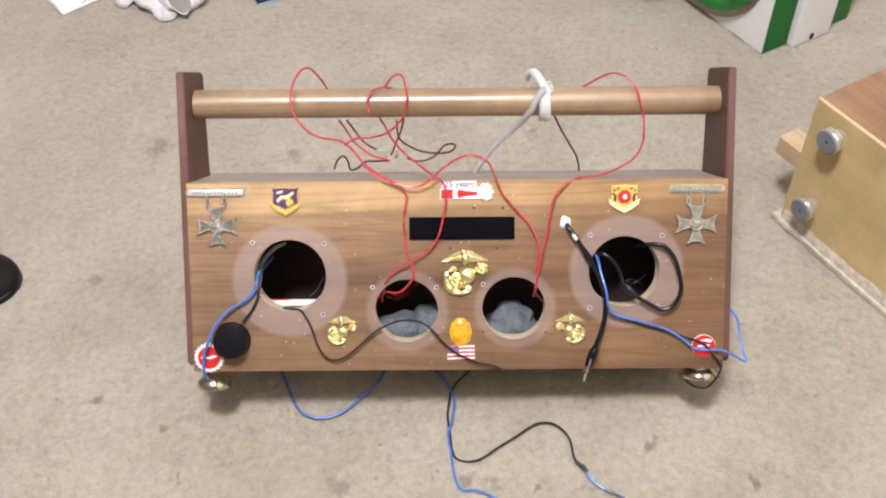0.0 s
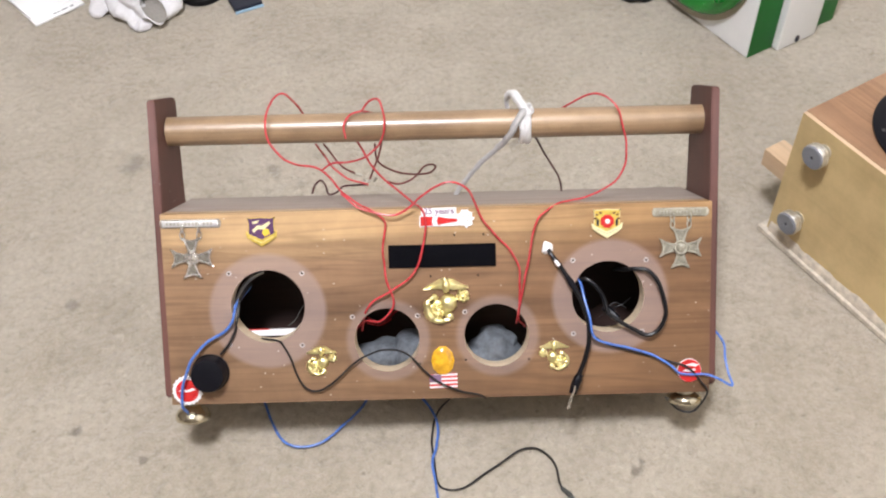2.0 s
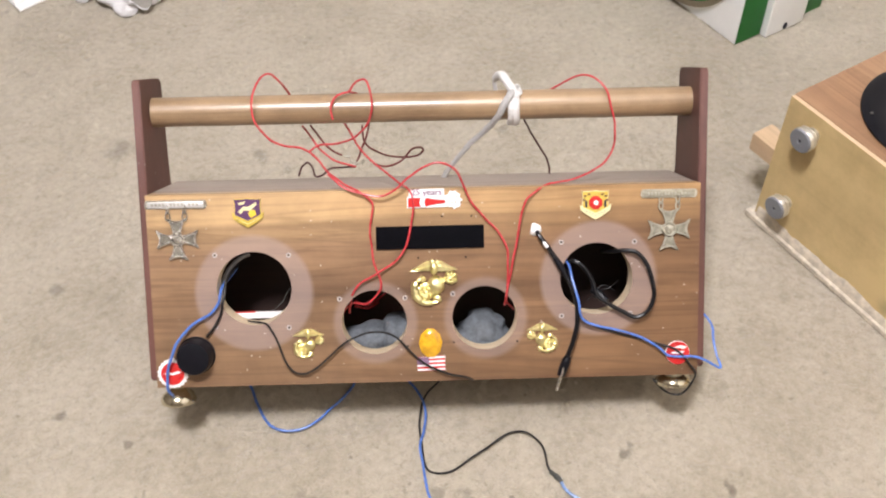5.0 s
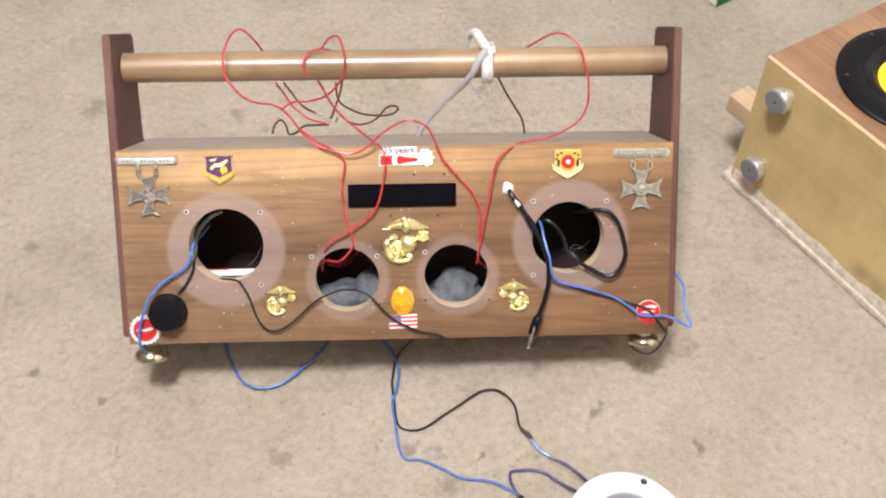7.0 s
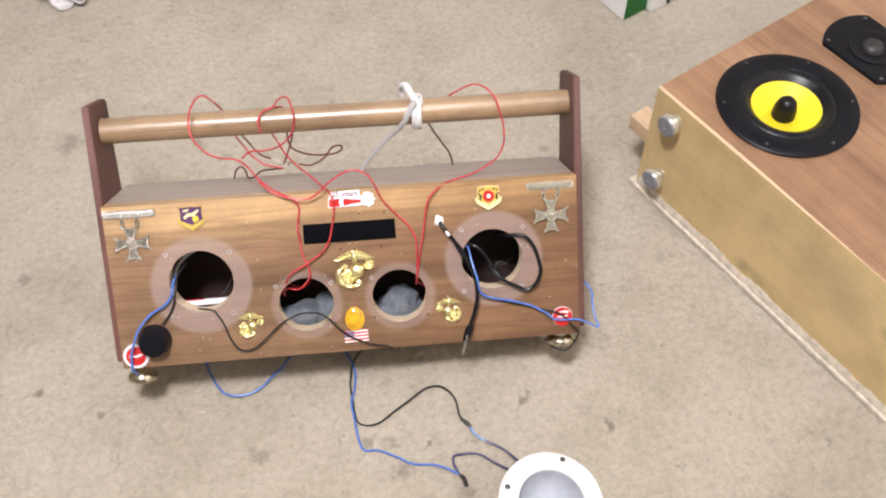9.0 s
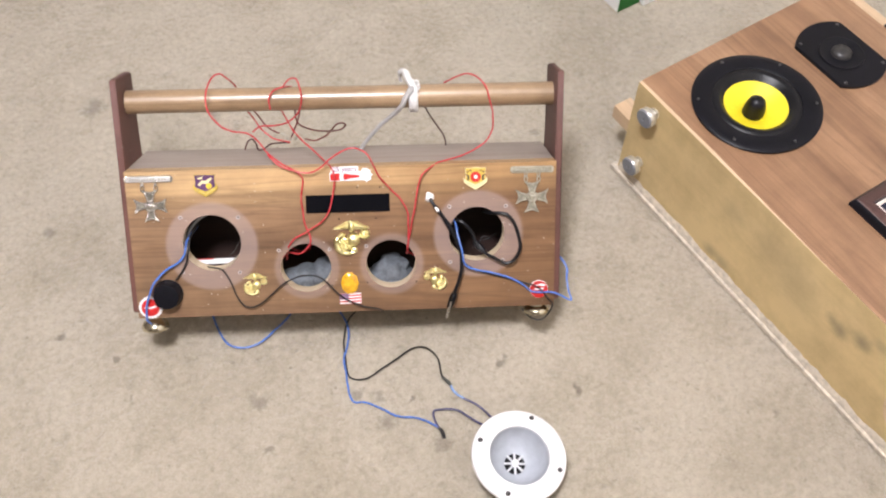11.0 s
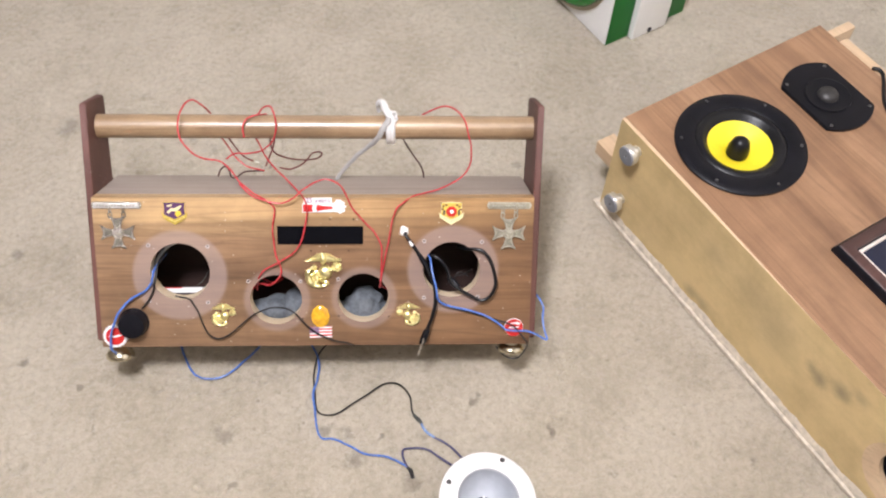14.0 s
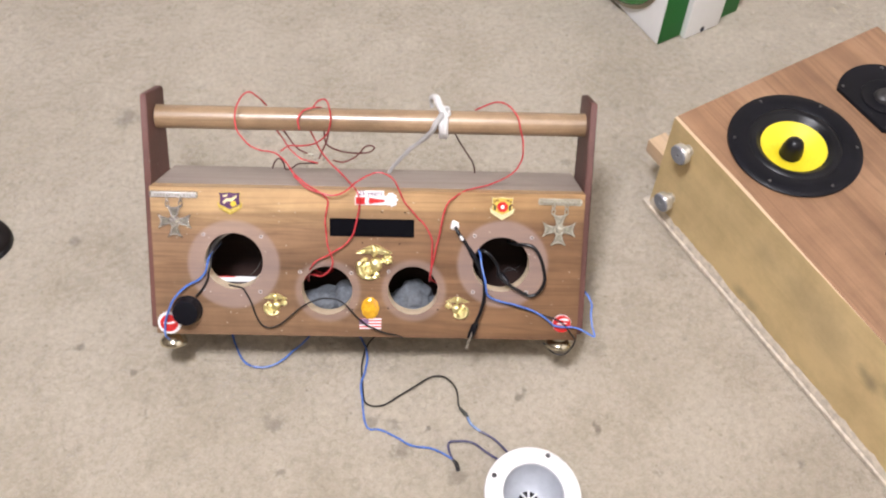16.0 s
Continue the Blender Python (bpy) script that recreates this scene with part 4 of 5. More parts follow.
FACE, LONG, TALL = 0.3850, 0.873, 0.2043
WX, WY, R = 0.1223, 0.1134, 0.0924
cabinet = thing("speaker_cabinet", CAB, "large walnut-faced speaker cabinet lying on its back, yellow woofer up", "speaker cabinet")


def port_board(length, height, thick, px, pz, r, n=48):
    """A plywood board in the x-z plane with one round hole with an eased lip."""
    bm = bmesh.new()
    h = r + 0.026
    angles = [2 * math.pi * k / n for k in range(n)]
    for y in (0.0, thick):
        for x0, x1, z0, z1 in ((0, px - h, 0, height), (px + h, length, 0, height), (px - h, px + h, 0, pz - h), (px - h, px + h, pz + h, height)):
            bm.faces.new([bm.verts.new(p) for p in ((x0, y, z0), (x1, y, z0), (x1, y, z1), (x0, y, z1))])
        sq = []
        for a in angles:
            k = h / max(abs(math.cos(a)), abs(math.sin(a)))
            sq.append(bm.verts.new((px + k * math.cos(a), y, pz + k * math.sin(a))))
        rr = r + (0.020 if y == 0.0 else 0.0)
        ci = [bm.verts.new((px + rr * math.cos(a), y, pz + rr * math.sin(a))) for a in angles]
        for k in range(n):
            bm.faces.new((sq[k], sq[(k + 1) % n], ci[(k + 1) % n], ci[k]))
        if y == 0.0:
            lip = ci
    mid = [bm.verts.new((px + r * math.cos(a), 0.007, pz + r * math.sin(a))) for a in angles]
    end = [bm.verts.new((px + r * math.cos(a), thick, pz + r * math.sin(a))) for a in angles]
    for a, b in ((lip, mid), (mid, end)):
        for k in range(n):
            bm.faces.new((a[k], a[(k + 1) % n], b[(k + 1) % n], b[k])).material_index = 1
    for q in (((0, 0, 0), (length, 0, 0), (length, thick, 0), (0, thick, 0)), ((0, 0, height), (length, 0, height), (length, thick, height), (0, thick, height)), ((0, 0, 0), (0, 0, height), (0, thick, height), (0, thick, 0)), ((length, 0, 0), (length, 0, height), (length, thick, height), (length, thick, 0))):
        bm.faces.new([bm.verts.new(p) for p in q]).material_index = 1
    bmesh.ops.remove_doubles(bm, verts=bm.verts, dist=1e-5)
    return bm


part("bottom_board", port_board(LONG, TALL - 0.011, 0.014, 0.592, 0.0925, 0.043), [BIRCH, PINE], cabinet, "yellowed plywood board with a round port, the cabinet's underside", pose(0, 0, 0.010))
part("front_board", holed_panel(LONG / 2, FACE - 0.0055, 0.0, 0.012, ((WX - LONG / 2, WY - 0.0055, 0.062),)), [VENEER, PINE], cabinet, "walnut veneered front board", Matrix.Translation((LONG / 2, 0.0055, TALL)) @ Matrix.Rotation(radians(-90), 4, "X"))
bm = bmesh.new()
lip = [[bm.verts.new((x, y, z)) for x, y in ((0.16, 0.0054), (0.40, 0.0003), (LONG - 0.001, 0.0003), (LONG - 0.001, 0.0054))] for z in (TALL - 0.0009, TALL - 0.0002)]
bm.faces.new(lip[0][::-1]), bm.faces.new(lip[1])
for k in range(4):
    bm.faces.new((lip[0][k], lip[0][(k + 1) % 4], lip[1][(k + 1) % 4], lip[1][k]))
part("veneer_lip", bm, VENEER, cabinet)
part("top_board", boxed((0.0, FACE - 0.014, 0.010), (LONG, FACE - 0.001, TALL - 0.0125), 0.001), PINE, cabinet)
for x0, x1 in ((0.0, 0.012), (LONG - 0.012, LONG)):
    part("end_board", boxed((x0 + 0.0005, 0.0145, 0.010), (x1 - 0.0005, FACE - 0.0145, TALL - 0.0125), 0.0008), BIRCH, cabinet)
bm = bmesh.new()
add_box(bm, (-0.0100, -0.0066, 0.0), (LONG + 0.01, FACE + 0.004, 0.0085), 0.002)
part("back_board", bm, GLUE, cabinet, "pale back board standing proud at the carpet")
bm = bmesh.new()
rows = []
for i in range(146):
    x = 0.004 + (LONG - 0.008) * i / 145
    h = 0.007 + 0.014 * (0.5 + 0.5 * noise.noise(Vector((x * 22, 0.0, 3.0)))) + 0.004 * noise.noise(Vector((x * 90, 0.0, 5.0)))
    d = 0.0022 + 0.0012 * noise.noise(Vector((x * 60, 2.0, 0.0)))
    rows.append([bm.verts.new((x, 0.0002, 0.0086 + h)), bm.verts.new((x, -0.0012, 0.0086 + h * 0.8)), bm.verts.new((x, -d, 0.0086 + h * 0.3)), bm.verts.new((x, -d - 0.0005, 0.0086))])
for a, b in zip(rows, rows[1:]):
    for k in range(3):
        bm.faces.new((a[k], b[k], b[k + 1], a[k + 1]))
part("glue_bead", bm, GLUE, cabinet, "ragged pale bead of dried glue along the base")
part("rail", boxed((0.0395, FACE + 0.0005, 0.150), (LONG - 0.03, FACE + 0.0215, TALL - 0.004), 0.002), PINE, cabinet, "pale pine rail along the cabinet's upper edge")
part("rail_block", boxed((0.0095, FACE + 0.0002, 0.146), (0.0250, FACE + 0.0585, TALL - 0.010), 0.002), PINE, cabinet)
part("corner_block", boxed((-0.0385, 0.002, 0.090), (-0.0002, 0.034, 0.116), 0.0015), PINE, cabinet, "pine block at the cabinet's end")
part("port_tube", turned([(0.0428, 0.0), (0.0428, -0.12), (0.0, -0.12), (0.0, -0.118), (0.0405, -0.118), (0.0405, 0.0)], 40, pose(0.592, 0.0145, 0.1025, 90)), BLACK_PLASTIC, cabinet)

FELT = plain("grey_felt", (0.21, 0.215, 0.235), 0.9, vary=0.1, scale=400, bump=0.3)
for x, z in ((0.0432, 0.1772), (0.0395, 0.0628), (LONG - 0.035, 0.175), (LONG - 0.038, 0.066)):
    foot = part("foot", turned([(0.0, 0.0), (0.0085, 0.0), (0.0085, 0.0015), (0.0060, 0.0025), (0.0060, 0.0085), (0.0135, 0.0095), (0.0150, 0.0105), (0.0150, 0.0128), (0.0140, 0.0134), (0.0140, 0.0150), (0.0152, 0.0156), (0.0152, 0.0184), (0.0146, 0.0195), (0.0, 0.0195)], 40, pose(x, 0.0, z, 90)), CHROME, cabinet, "nickel cup foot with a grey felt pad")
    part("pad", turned([(0.0, 0.0), (0.0146, 0.0), (0.0146, 0.002), (0.0135, 0.003), (0.0028, 0.003), (0.0022, 0.001), (0.0, 0.001)], 32, pose(x, -0.0194, z, 90)), FELT, foot, "grey felt pad")
    part("nail", turned([(0.0, 0.0), (0.0020, 0.0), (0.0014, 0.0010), (0.0, 0.0012)], 12, pose(x, -0.0205, z, 90)), BLACK_RUBBER, foot)

woofer = part("woofer", turned([(R - 0.001, 0.0), (R, 0.0015), (R, 0.0035), (R - 0.002, 0.0052), (R - 0.010, 0.0062), (R - 0.026, 0.0066), (R - 0.0285, 0.0050), (R - 0.0285, -0.03)], 96, pose(WX, WY, TALL)), BLACK_PLASTIC, cabinet, "round black woofer with a yellow woven cone")
part("surround", turned([(R - 0.0275, 0.0035), (R - 0.031, 0.0062), (R - 0.0355, 0.0072), (R - 0.040, 0.0052), (R - 0.0435, 0.0005), (R - 0.0465, -0.0012)], 80, pose(WX, WY, TALL)), BLACK_RUBBER, woofer, "rolled black rubber surround")
part("cone", turned([(R - 0.0455, -0.0015), (0.030, -0.0105), (0.0165, -0.0180), (0.0130, -0.020)], 80, pose(WX, WY, TALL)), YELLOW_CONE, woofer, "yellow woven cone")
part("phase_plug", turned([(0.0, 0.0125), (0.0065, 0.0112), (0.0122, 0.005), (0.0150, -0.006), (0.0158, -0.021), (0.0, -0.021)], 32, pose(WX, WY, TALL)), BLACK_RUBBER, woofer, "black bullet phase plug")
for k in range(6):
    a = radians(55 + 60 * k)
    part("screw", turned([(0.0, 0.0012), (0.0009, 0.0008), (0.0020, 0.0012), (0.0025, 0.0004), (0.0025, -0.001), (0.0, -0.001)], 12, pose(WX + (R - 0.009) * math.cos(a), WY + (R - 0.009) * math.sin(a), TALL + 0.0062)), DARK_SCREW, woofer)

TX, TY, TR, FLAT = 0.1178, 0.2845, 0.0665, 0.0475
bm = bmesh.new()
rim = [(TR * math.cos(t), TR * math.sin(t)) for t in [-math.asin(FLAT / TR) + 2 * math.asin(FLAT / TR) * k / 24 for k in range(25)]]
rim += [(-x, -y) for x, y in rim]
add_plate(bm, rim, 0.0, -0.0045, 0.0015)
bm.transform(Matrix.Rotation(radians(-90), 4, "X") @ Matrix.Diagonal((1, 1, -1, 1)))
bm.transform(Matrix.Translation((TX, TY, TALL + 0.0002)))
tweeter = part("tweeter", bm, BLACK_PLASTIC, cabinet, "black flat-sided tweeter plate with a grey dome")
part("horn", turned([(0.034, 0.0), (0.0335, 0.0018), (0.032, 0.0022), (0.030, 0.0012), (0.020, 0.0005)], 56, pose(TX, TY, TALL + 0.0042)), BLACK_PLASTIC, tweeter)
part("dome", turned([(0.0155, 0.0), (0.0150, 0.003), (0.012, 0.0065), (0.007, 0.0090), (0.0, 0.0100)], 36, pose(TX, TY, TALL + 0.0044)), plain("dark_silk_dome", (0.028, 0.026, 0.026), 0.45, vary=0.1), tweeter, "grey-brown silk dome")
for x, y in ((-0.046, -0.038), (0.046, -0.038), (-0.046, 0.038), (0.046, 0.038)):
    part("screw", turned([(0.0, 0.0014), (0.0026, 0.0012), (0.0030, 0.0), (0.0, 0.0)], 12, pose(TX + x, TY + y, TALL + 0.0042)), DARK_SCREW, tweeter)

P0, P1, Q0, Q1 = 0.3190, 0.5660, 0.0940, 0.3000
plaque = part("plaque", boxed((P0 + 0.020, Q0 + 0.020, TALL), (P1 - 0.020, Q1 - 0.020, TALL + 0.006), 0.0004), NAVY, cabinet, "dark navy plaque in a dark wooden frame")


SLIP = plain("pale_slip", (0.70, 0.63, 0.57), 0.5, vary=0.08)


def frame_bar(x0, y0, x1, y1, width, height, mat, edge, name):
    """A mitred bar from one corner to the next, its inner side on the left of its way."""
    d = (Vector((x1, y1, 0)) - Vector((x0, y0, 0))).normalized()
    nrm = Vector((-d.y, d.x, 0))
    bm = bmesh.new()
    rows = []
    for base, sgn in ((Vector((x0, y0, TALL)), 1), (Vector((x1, y1, TALL)), -1)):
        row = []
        for inset, z in ((0, 0), (0, height * 0.45), (width * 0.22, height * 0.95), (width * 0.30, height), (width, height), (width, 0)):
            row.append(bm.verts.new(base + d * sgn * inset + nrm * inset + Vector((0, 0, z))))
        rows.append(row)
    for k in range(6):
        bm.faces.new((rows[0][k], rows[0][(k + 1) % 6], rows[1][(k + 1) % 6], rows[1][k])).material_index = 1 if k < 2 else 0
    bm.faces.new(rows[0]), bm.faces.new(rows[1][::-1])
    part(name, bm, [mat, edge], plaque)


corners = ((P0, Q0), (P1, Q0), (P1, Q1), (P0, Q1))
for k in range(4):
    (ax, ay), (bx, by) = corners[k], corners[(k + 1) % 4]
    frame_bar(ax, ay, bx, by, 0.020, 0.014, DARK_FRAME, BLACK_PLASTIC, "frame_bar")
inner = ((P0 + 0.0203, Q0 + 0.0203), (P1 - 0.0203, Q0 + 0.0203), (P1 - 0.0203, Q1 - 0.0203), (P0 + 0.0203, Q1 - 0.0203))
for k in range(4):
    (ax, ay), (bx, by) = inner[k], inner[(k + 1) % 4]
    frame_bar(ax, ay, bx, by, 0.006, 0.009, SLIP, SLIP, "inner_slip")


# ---- the loose white tweeter lying on the carpet ----
TW = pose(0.2236, -0.1975, 0.0, 0, 0, 0)
loose = thing("tweeter_unit", TW, "loose round white tweeter lying face up on the carpet", "tweeter")
HEAD = pose(0.0, 0.0, 0.0, 2, 7, 0)
part("flange", turned([(0.058, 0.033), (0.0620, 0.0345), (0.0630, 0.0370), (0.0625, 0.0400), (0.060, 0.0425), (0.052, 0.0442), (0.043, 0.0446), (0.0400, 0.0436), (0.0388, 0.0405), (0.0388, 0.036)], 80, HEAD), WHITE, loose, "white plastic flange")
part("horn", turned([(0.0392, 0.0420), (0.0375, 0.0330), (0.032, 0.0205), (0.024, 0.0115), (0.0160, 0.0065), (0.0, 0.0060)], 64, HEAD), GREY_CONE, loose, "pale grey horn")
part("magnet", turned([(0.0, 0.001), (0.036, 0.001), (0.038, 0.003), (0.038, 0.0095), (0.034, 0.014), (0.0405, 0.030), (0.058, 0.0335)], 48, HEAD), BLACK_PLASTIC, loose)
plug = part("phase_plug", turned([(0.0, 0.0165), (0.0035, 0.0160), (0.0046, 0.0140), (0.0050, 0.006), (0.0, 0.006)], 24, HEAD), WHITE, loose, "pale spoked phase plug")
# black disc laid under the vanes so that the gaps between them are dark
part("dark_gap_disc", turned([(0.0, 0.0062), (0.0136, 0.0062), (0.0136, 0.0085), (0.0, 0.0088)], 32, HEAD), BLACK_RUBBER, plug)
for k in range(8):
    bm = bmesh.new()
    add_box(bm, (0.002, -0.0014, 0.0082), (0.0146, 0.0014, 0.0108), 0.0007, HEAD @ Matrix.Rotation(k * math.pi / 4, 4, "Z"))
    part("vane", bm, PALE_GREY, plug)
for k in range(4):
    a = radians(70 + 90 * k)
    part("screw", turned([(0.0, 0.0004), (0.001, 0.0), (0.0026, 0.0010), (0.0034, 0.0003), (0.0034, -0.001), (0.0, -0.001)], 14, HEAD @ pose(0.0545 * math.cos(a), 0.0545 * math.sin(a), 0.0440)), DARK_SCREW, loose)


# ---- wires on and over the boombox, in its own frame ----
def wire(points, r, mat, label, name="wire", m=BOX, group="loose wires"):
    return tagged(link_mesh(name, tube(points, r, 8, 6, 0.0008), mat, None, m), label, "wire", group)


wire([(-0.1407, 0.0750, 0.2977), (-0.1467, 0.0529, 0.3102), (-0.1566, 0.0357, 0.3193), (-0.1676, 0.0320, 0.3116), (-0.1737, 0.0283, 0.2909), (-0.1709, 0.0246, 0.2711), (-0.1581, 0.0246, 0.2540), (-0.1422, 0.0246, 0.2460), (-0.1214, 0.0246, 0.2419), (-0.1085, 0.0185, 0.2322), (-0.0967, 0.0098, 0.2187), (-0.0800, 0.0000, 0.2073), (-0.0633, -0.0060, 0.1985), (-0.0514, -0.0050, 0.1864), (-0.0554, -0.0040, 0.1632), (-0.0545, -0.0040, 0.1431), (-0.0516, -0.0050, 0.1250), (-0.0458, -0.0060, 0.1069), (-0.0497, -0.0030, 0.0937), (-0.0616, 0.0030, 0.0834), (-0.0771, 0.0150, 0.0811), (-0.0887, 0.0280, 0.0686)], 0.0011, RED_WIRE, "red insulated wire looping over the handle into a cut-out")
wire([(-0.0932, 0.0394, 0.2708), (-0.0942, 0.0394, 0.2838), (-0.0881, 0.0418, 0.2947), (-0.0761, 0.0492, 0.2991), (-0.0669, 0.0726, 0.2966)], 0.0011, RED_WIRE, "short red wire end curled over the handle")
wire([(-0.0761, 0.0492, 0.2991), (-0.0681, 0.0443, 0.3084), (-0.0582, 0.0381, 0.3108), (-0.0533, 0.0381, 0.2998), (-0.0514, 0.0381, 0.2857), (-0.0554, 0.0443, 0.2693), (-0.0653, 0.0529, 0.2567), (-0.0792, 0.0627, 0.2481), (-0.0951, 0.0726, 0.2445), (-0.1120, 0.0775, 0.2432), (-0.1221, 0.0726, 0.2366)], 0.0011, RED_WIRE, "red wire looped round the wooden handle")
wire([(-0.0879, 0.0775, 0.2713), (-0.0791, 0.0726, 0.2595), (-0.0673, 0.0627, 0.2390), (-0.0485, 0.0492, 0.2218), (-0.0269, 0.0246, 0.2063), (-0.0144, -0.0040, 0.1992), (-0.0115, -0.0060, 0.1852), (-0.0136, -0.0060, 0.1681), (-0.0187, -0.0060, 0.1450), (-0.0307, -0.0060, 0.1280), (-0.0477, -0.0070, 0.1170), (-0.0657, -0.0060, 0.1070), (-0.0746, -0.0020, 0.0958), (-0.0783, 0.0100, 0.0833), (-0.0817, 0.0280, 0.0685)], 0.0011, RED_WIRE, "red wire crossing the front into a cut-out")
wire([(-0.1298, 0.0873, 0.2648), (-0.1209, 0.0873, 0.2507), (-0.1120, 0.0824, 0.2389), (-0.0962, 0.0775, 0.2271), (-0.0741, 0.0873, 0.2183)], 0.0011, RED_WIRE, "red wire hanging behind the handle")
wire([(-0.1218, 0.0873, 0.2647), (-0.1119, 0.0873, 0.2506), (-0.1000, 0.0873, 0.2375), (-0.0890, 0.0922, 0.2311)], 0.0011, DARK_RED_WIRE, "dark red wire hanging behind the handle")
wire([(-0.1371, 0.0922, 0.2092), (-0.1331, 0.0898, 0.2194), (-0.1261, 0.0873, 0.2245), (-0.1211, 0.0873, 0.2185), (-0.1191, 0.0898, 0.2092), (-0.1102, 0.0873, 0.2104), (-0.1002, 0.0824, 0.2177), (-0.0881, 0.0873, 0.2183), (-0.0741, 0.0873, 0.2183)], 0.0011, MAROON_WIRE, "dark wire arching up from the top board")
wire([(-0.0659, 0.0922, 0.2632), (-0.0649, 0.1009, 0.2465), (-0.0558, 0.1107, 0.2357), (-0.0356, 0.1304, 0.2262), (-0.0093, 0.1402, 0.2254), (-0.0003, 0.1402, 0.2314), (-0.0033, 0.1402, 0.2355), (-0.0133, 0.1402, 0.2335), (-0.0255, 0.1304, 0.2211), (-0.0409, 0.1107, 0.2165), (-0.0550, 0.1009, 0.2202)], 0.0011, DARK_RED_WIRE, "dark red wire with a narrow loop behind the handle")
wire([(-0.0562, 0.0627, 0.2691), (-0.0611, 0.0775, 0.2501), (-0.0700, 0.0898, 0.2312), (-0.0731, 0.0922, 0.2239)], 0.0011, DARK_RED_WIRE, "dark red wire ending in a bare tip")
wire([(-0.0968, 0.0049, 0.2171), (-0.0791, -0.0040, 0.2035), (-0.0574, -0.0080, 0.1966), (-0.0405, -0.0100, 0.1956), (-0.0256, -0.0120, 0.2037), (-0.0146, -0.0150, 0.2138), (0.0003, -0.0180, 0.2240), (0.0153, -0.0200, 0.2281), (0.0313, -0.0180, 0.2208), (0.0394, -0.0100, 0.2042), (0.0474, -0.0060, 0.1869), (0.0614, -0.0040, 0.1696), (0.0744, -0.0040, 0.1554), (0.0833, -0.0050, 0.1373), (0.0833, -0.0050, 0.1202), (0.0833, -0.0040, 0.0959), (0.0834, 0.0080, 0.0803), (0.0916, 0.0280, 0.0684)], 0.0011, RED_WIRE, "red wire humped over the top edge into a cut-out")
wire([(0.1382, 0.0760, 0.2969), (0.1509, 0.0660, 0.3047), (0.1666, 0.0500, 0.3115), (0.1784, 0.0420, 0.3094), (0.1872, 0.0380, 0.3011), (0.1929, 0.0360, 0.2907), (0.1981, 0.0380, 0.2735), (0.2014, 0.0420, 0.2560), (0.2005, 0.0460, 0.2354), (0.1917, 0.0460, 0.2208), (0.1748, 0.0400, 0.2108), (0.1492, 0.0260, 0.2034), (0.1268, 0.0060, 0.2020), (0.1064, -0.0060, 0.1916), (0.0993, -0.0080, 0.1777), (0.0943, -0.0080, 0.1575), (0.0913, -0.0070, 0.1374), (0.0863, -0.0060, 0.1141), (0.0823, -0.0020, 0.0898), (0.0814, 0.0120, 0.0761)], 0.0011, RED_WIRE, "red wire in a wide loop over the handle into a cut-out")
wire([(0.1103, 0.0873, 0.2668), (0.1215, 0.0972, 0.2469), (0.1337, 0.1058, 0.2281), (0.1399, 0.1132, 0.2154), (0.1420, 0.1181, 0.2040), (0.1390, 0.0960, 0.1679)], 0.0011, MAROON_WIRE, "dark brown wire dropping behind the box")
for a, b in (((-0.0751, 0.0898, 0.2211), (-0.0711, 0.0898, 0.2231)), ((-0.0791, 0.0910, 0.2251), (-0.0771, 0.0910, 0.2220)), ((-0.0870, 0.0922, 0.2301), (-0.0810, 0.0922, 0.2290)), ((-0.0681, 0.0910, 0.2210), (-0.0651, 0.0910, 0.2260))):
    tagged(link_mesh("wire_tip", tube([a, tuple((Vector(a) + Vector(b)) / 2), b], 0.0015, 8, 3), DULL_METAL, None, BOX), "bare tinned wire tip", "wire", "bare wire tips")
wire([(-0.1974, 0.0280, 0.1214), (-0.2046, 0.0050, 0.1104), (-0.2058, 0.0020, 0.1045), (-0.2082, -0.0030, 0.0887), (-0.2103, -0.0030, 0.0776), (-0.2184, -0.0030, 0.0625), (-0.2265, -0.0040, 0.0536)], 0.0014, BLACK_WIRE, "grey-black wire running out of a cut-out behind the knob")
wire([(-0.1992, 0.0320, 0.1182), (-0.2103, 0.0120, 0.1031), (-0.2102, -0.0040, 0.0978), (-0.2123, -0.0060, 0.0888), (-0.2214, -0.0060, 0.0778), (-0.2344, -0.0060, 0.0708), (-0.2465, -0.0080, 0.0609), (-0.2548, -0.0120, 0.0500), (-0.2609, -0.0120, 0.0359), (-0.2668, -0.0080, 0.0197), (-0.2688, -0.0060, 0.0045), (-0.2686, -0.0020, -0.0037), (-0.2669, 0.0120, -0.0142)], 0.0015, BLUE_WIRE, "blue wire from a cut-out past the knob to the foot")
wire([(-0.1867, 0.0120, 0.0658), (-0.1674, 0.0000, 0.0661), (-0.1607, -0.0040, 0.0602), (-0.1538, -0.0050, 0.0470), (-0.1480, -0.0050, 0.0288), (-0.1401, -0.0060, 0.0167), (-0.1302, -0.0060, 0.0126), (-0.1181, -0.0060, 0.0165), (-0.1031, -0.0060, 0.0285), (-0.0860, -0.0060, 0.0436), (-0.0730, -0.0050, 0.0505), (-0.0589, -0.0040, 0.0544), (-0.0419, -0.0040, 0.0533), (-0.0300, -0.0050, 0.0462), (-0.0161, -0.0060, 0.0320), (0.0009, -0.0060, 0.0177), (0.0219, -0.0060, 0.0084), (0.0390, -0.0050, 0.0052), (0.0471, 0.0000, -0.0001)], 0.0011, BLACK_WIRE, "black wire sagging across the walnut front")
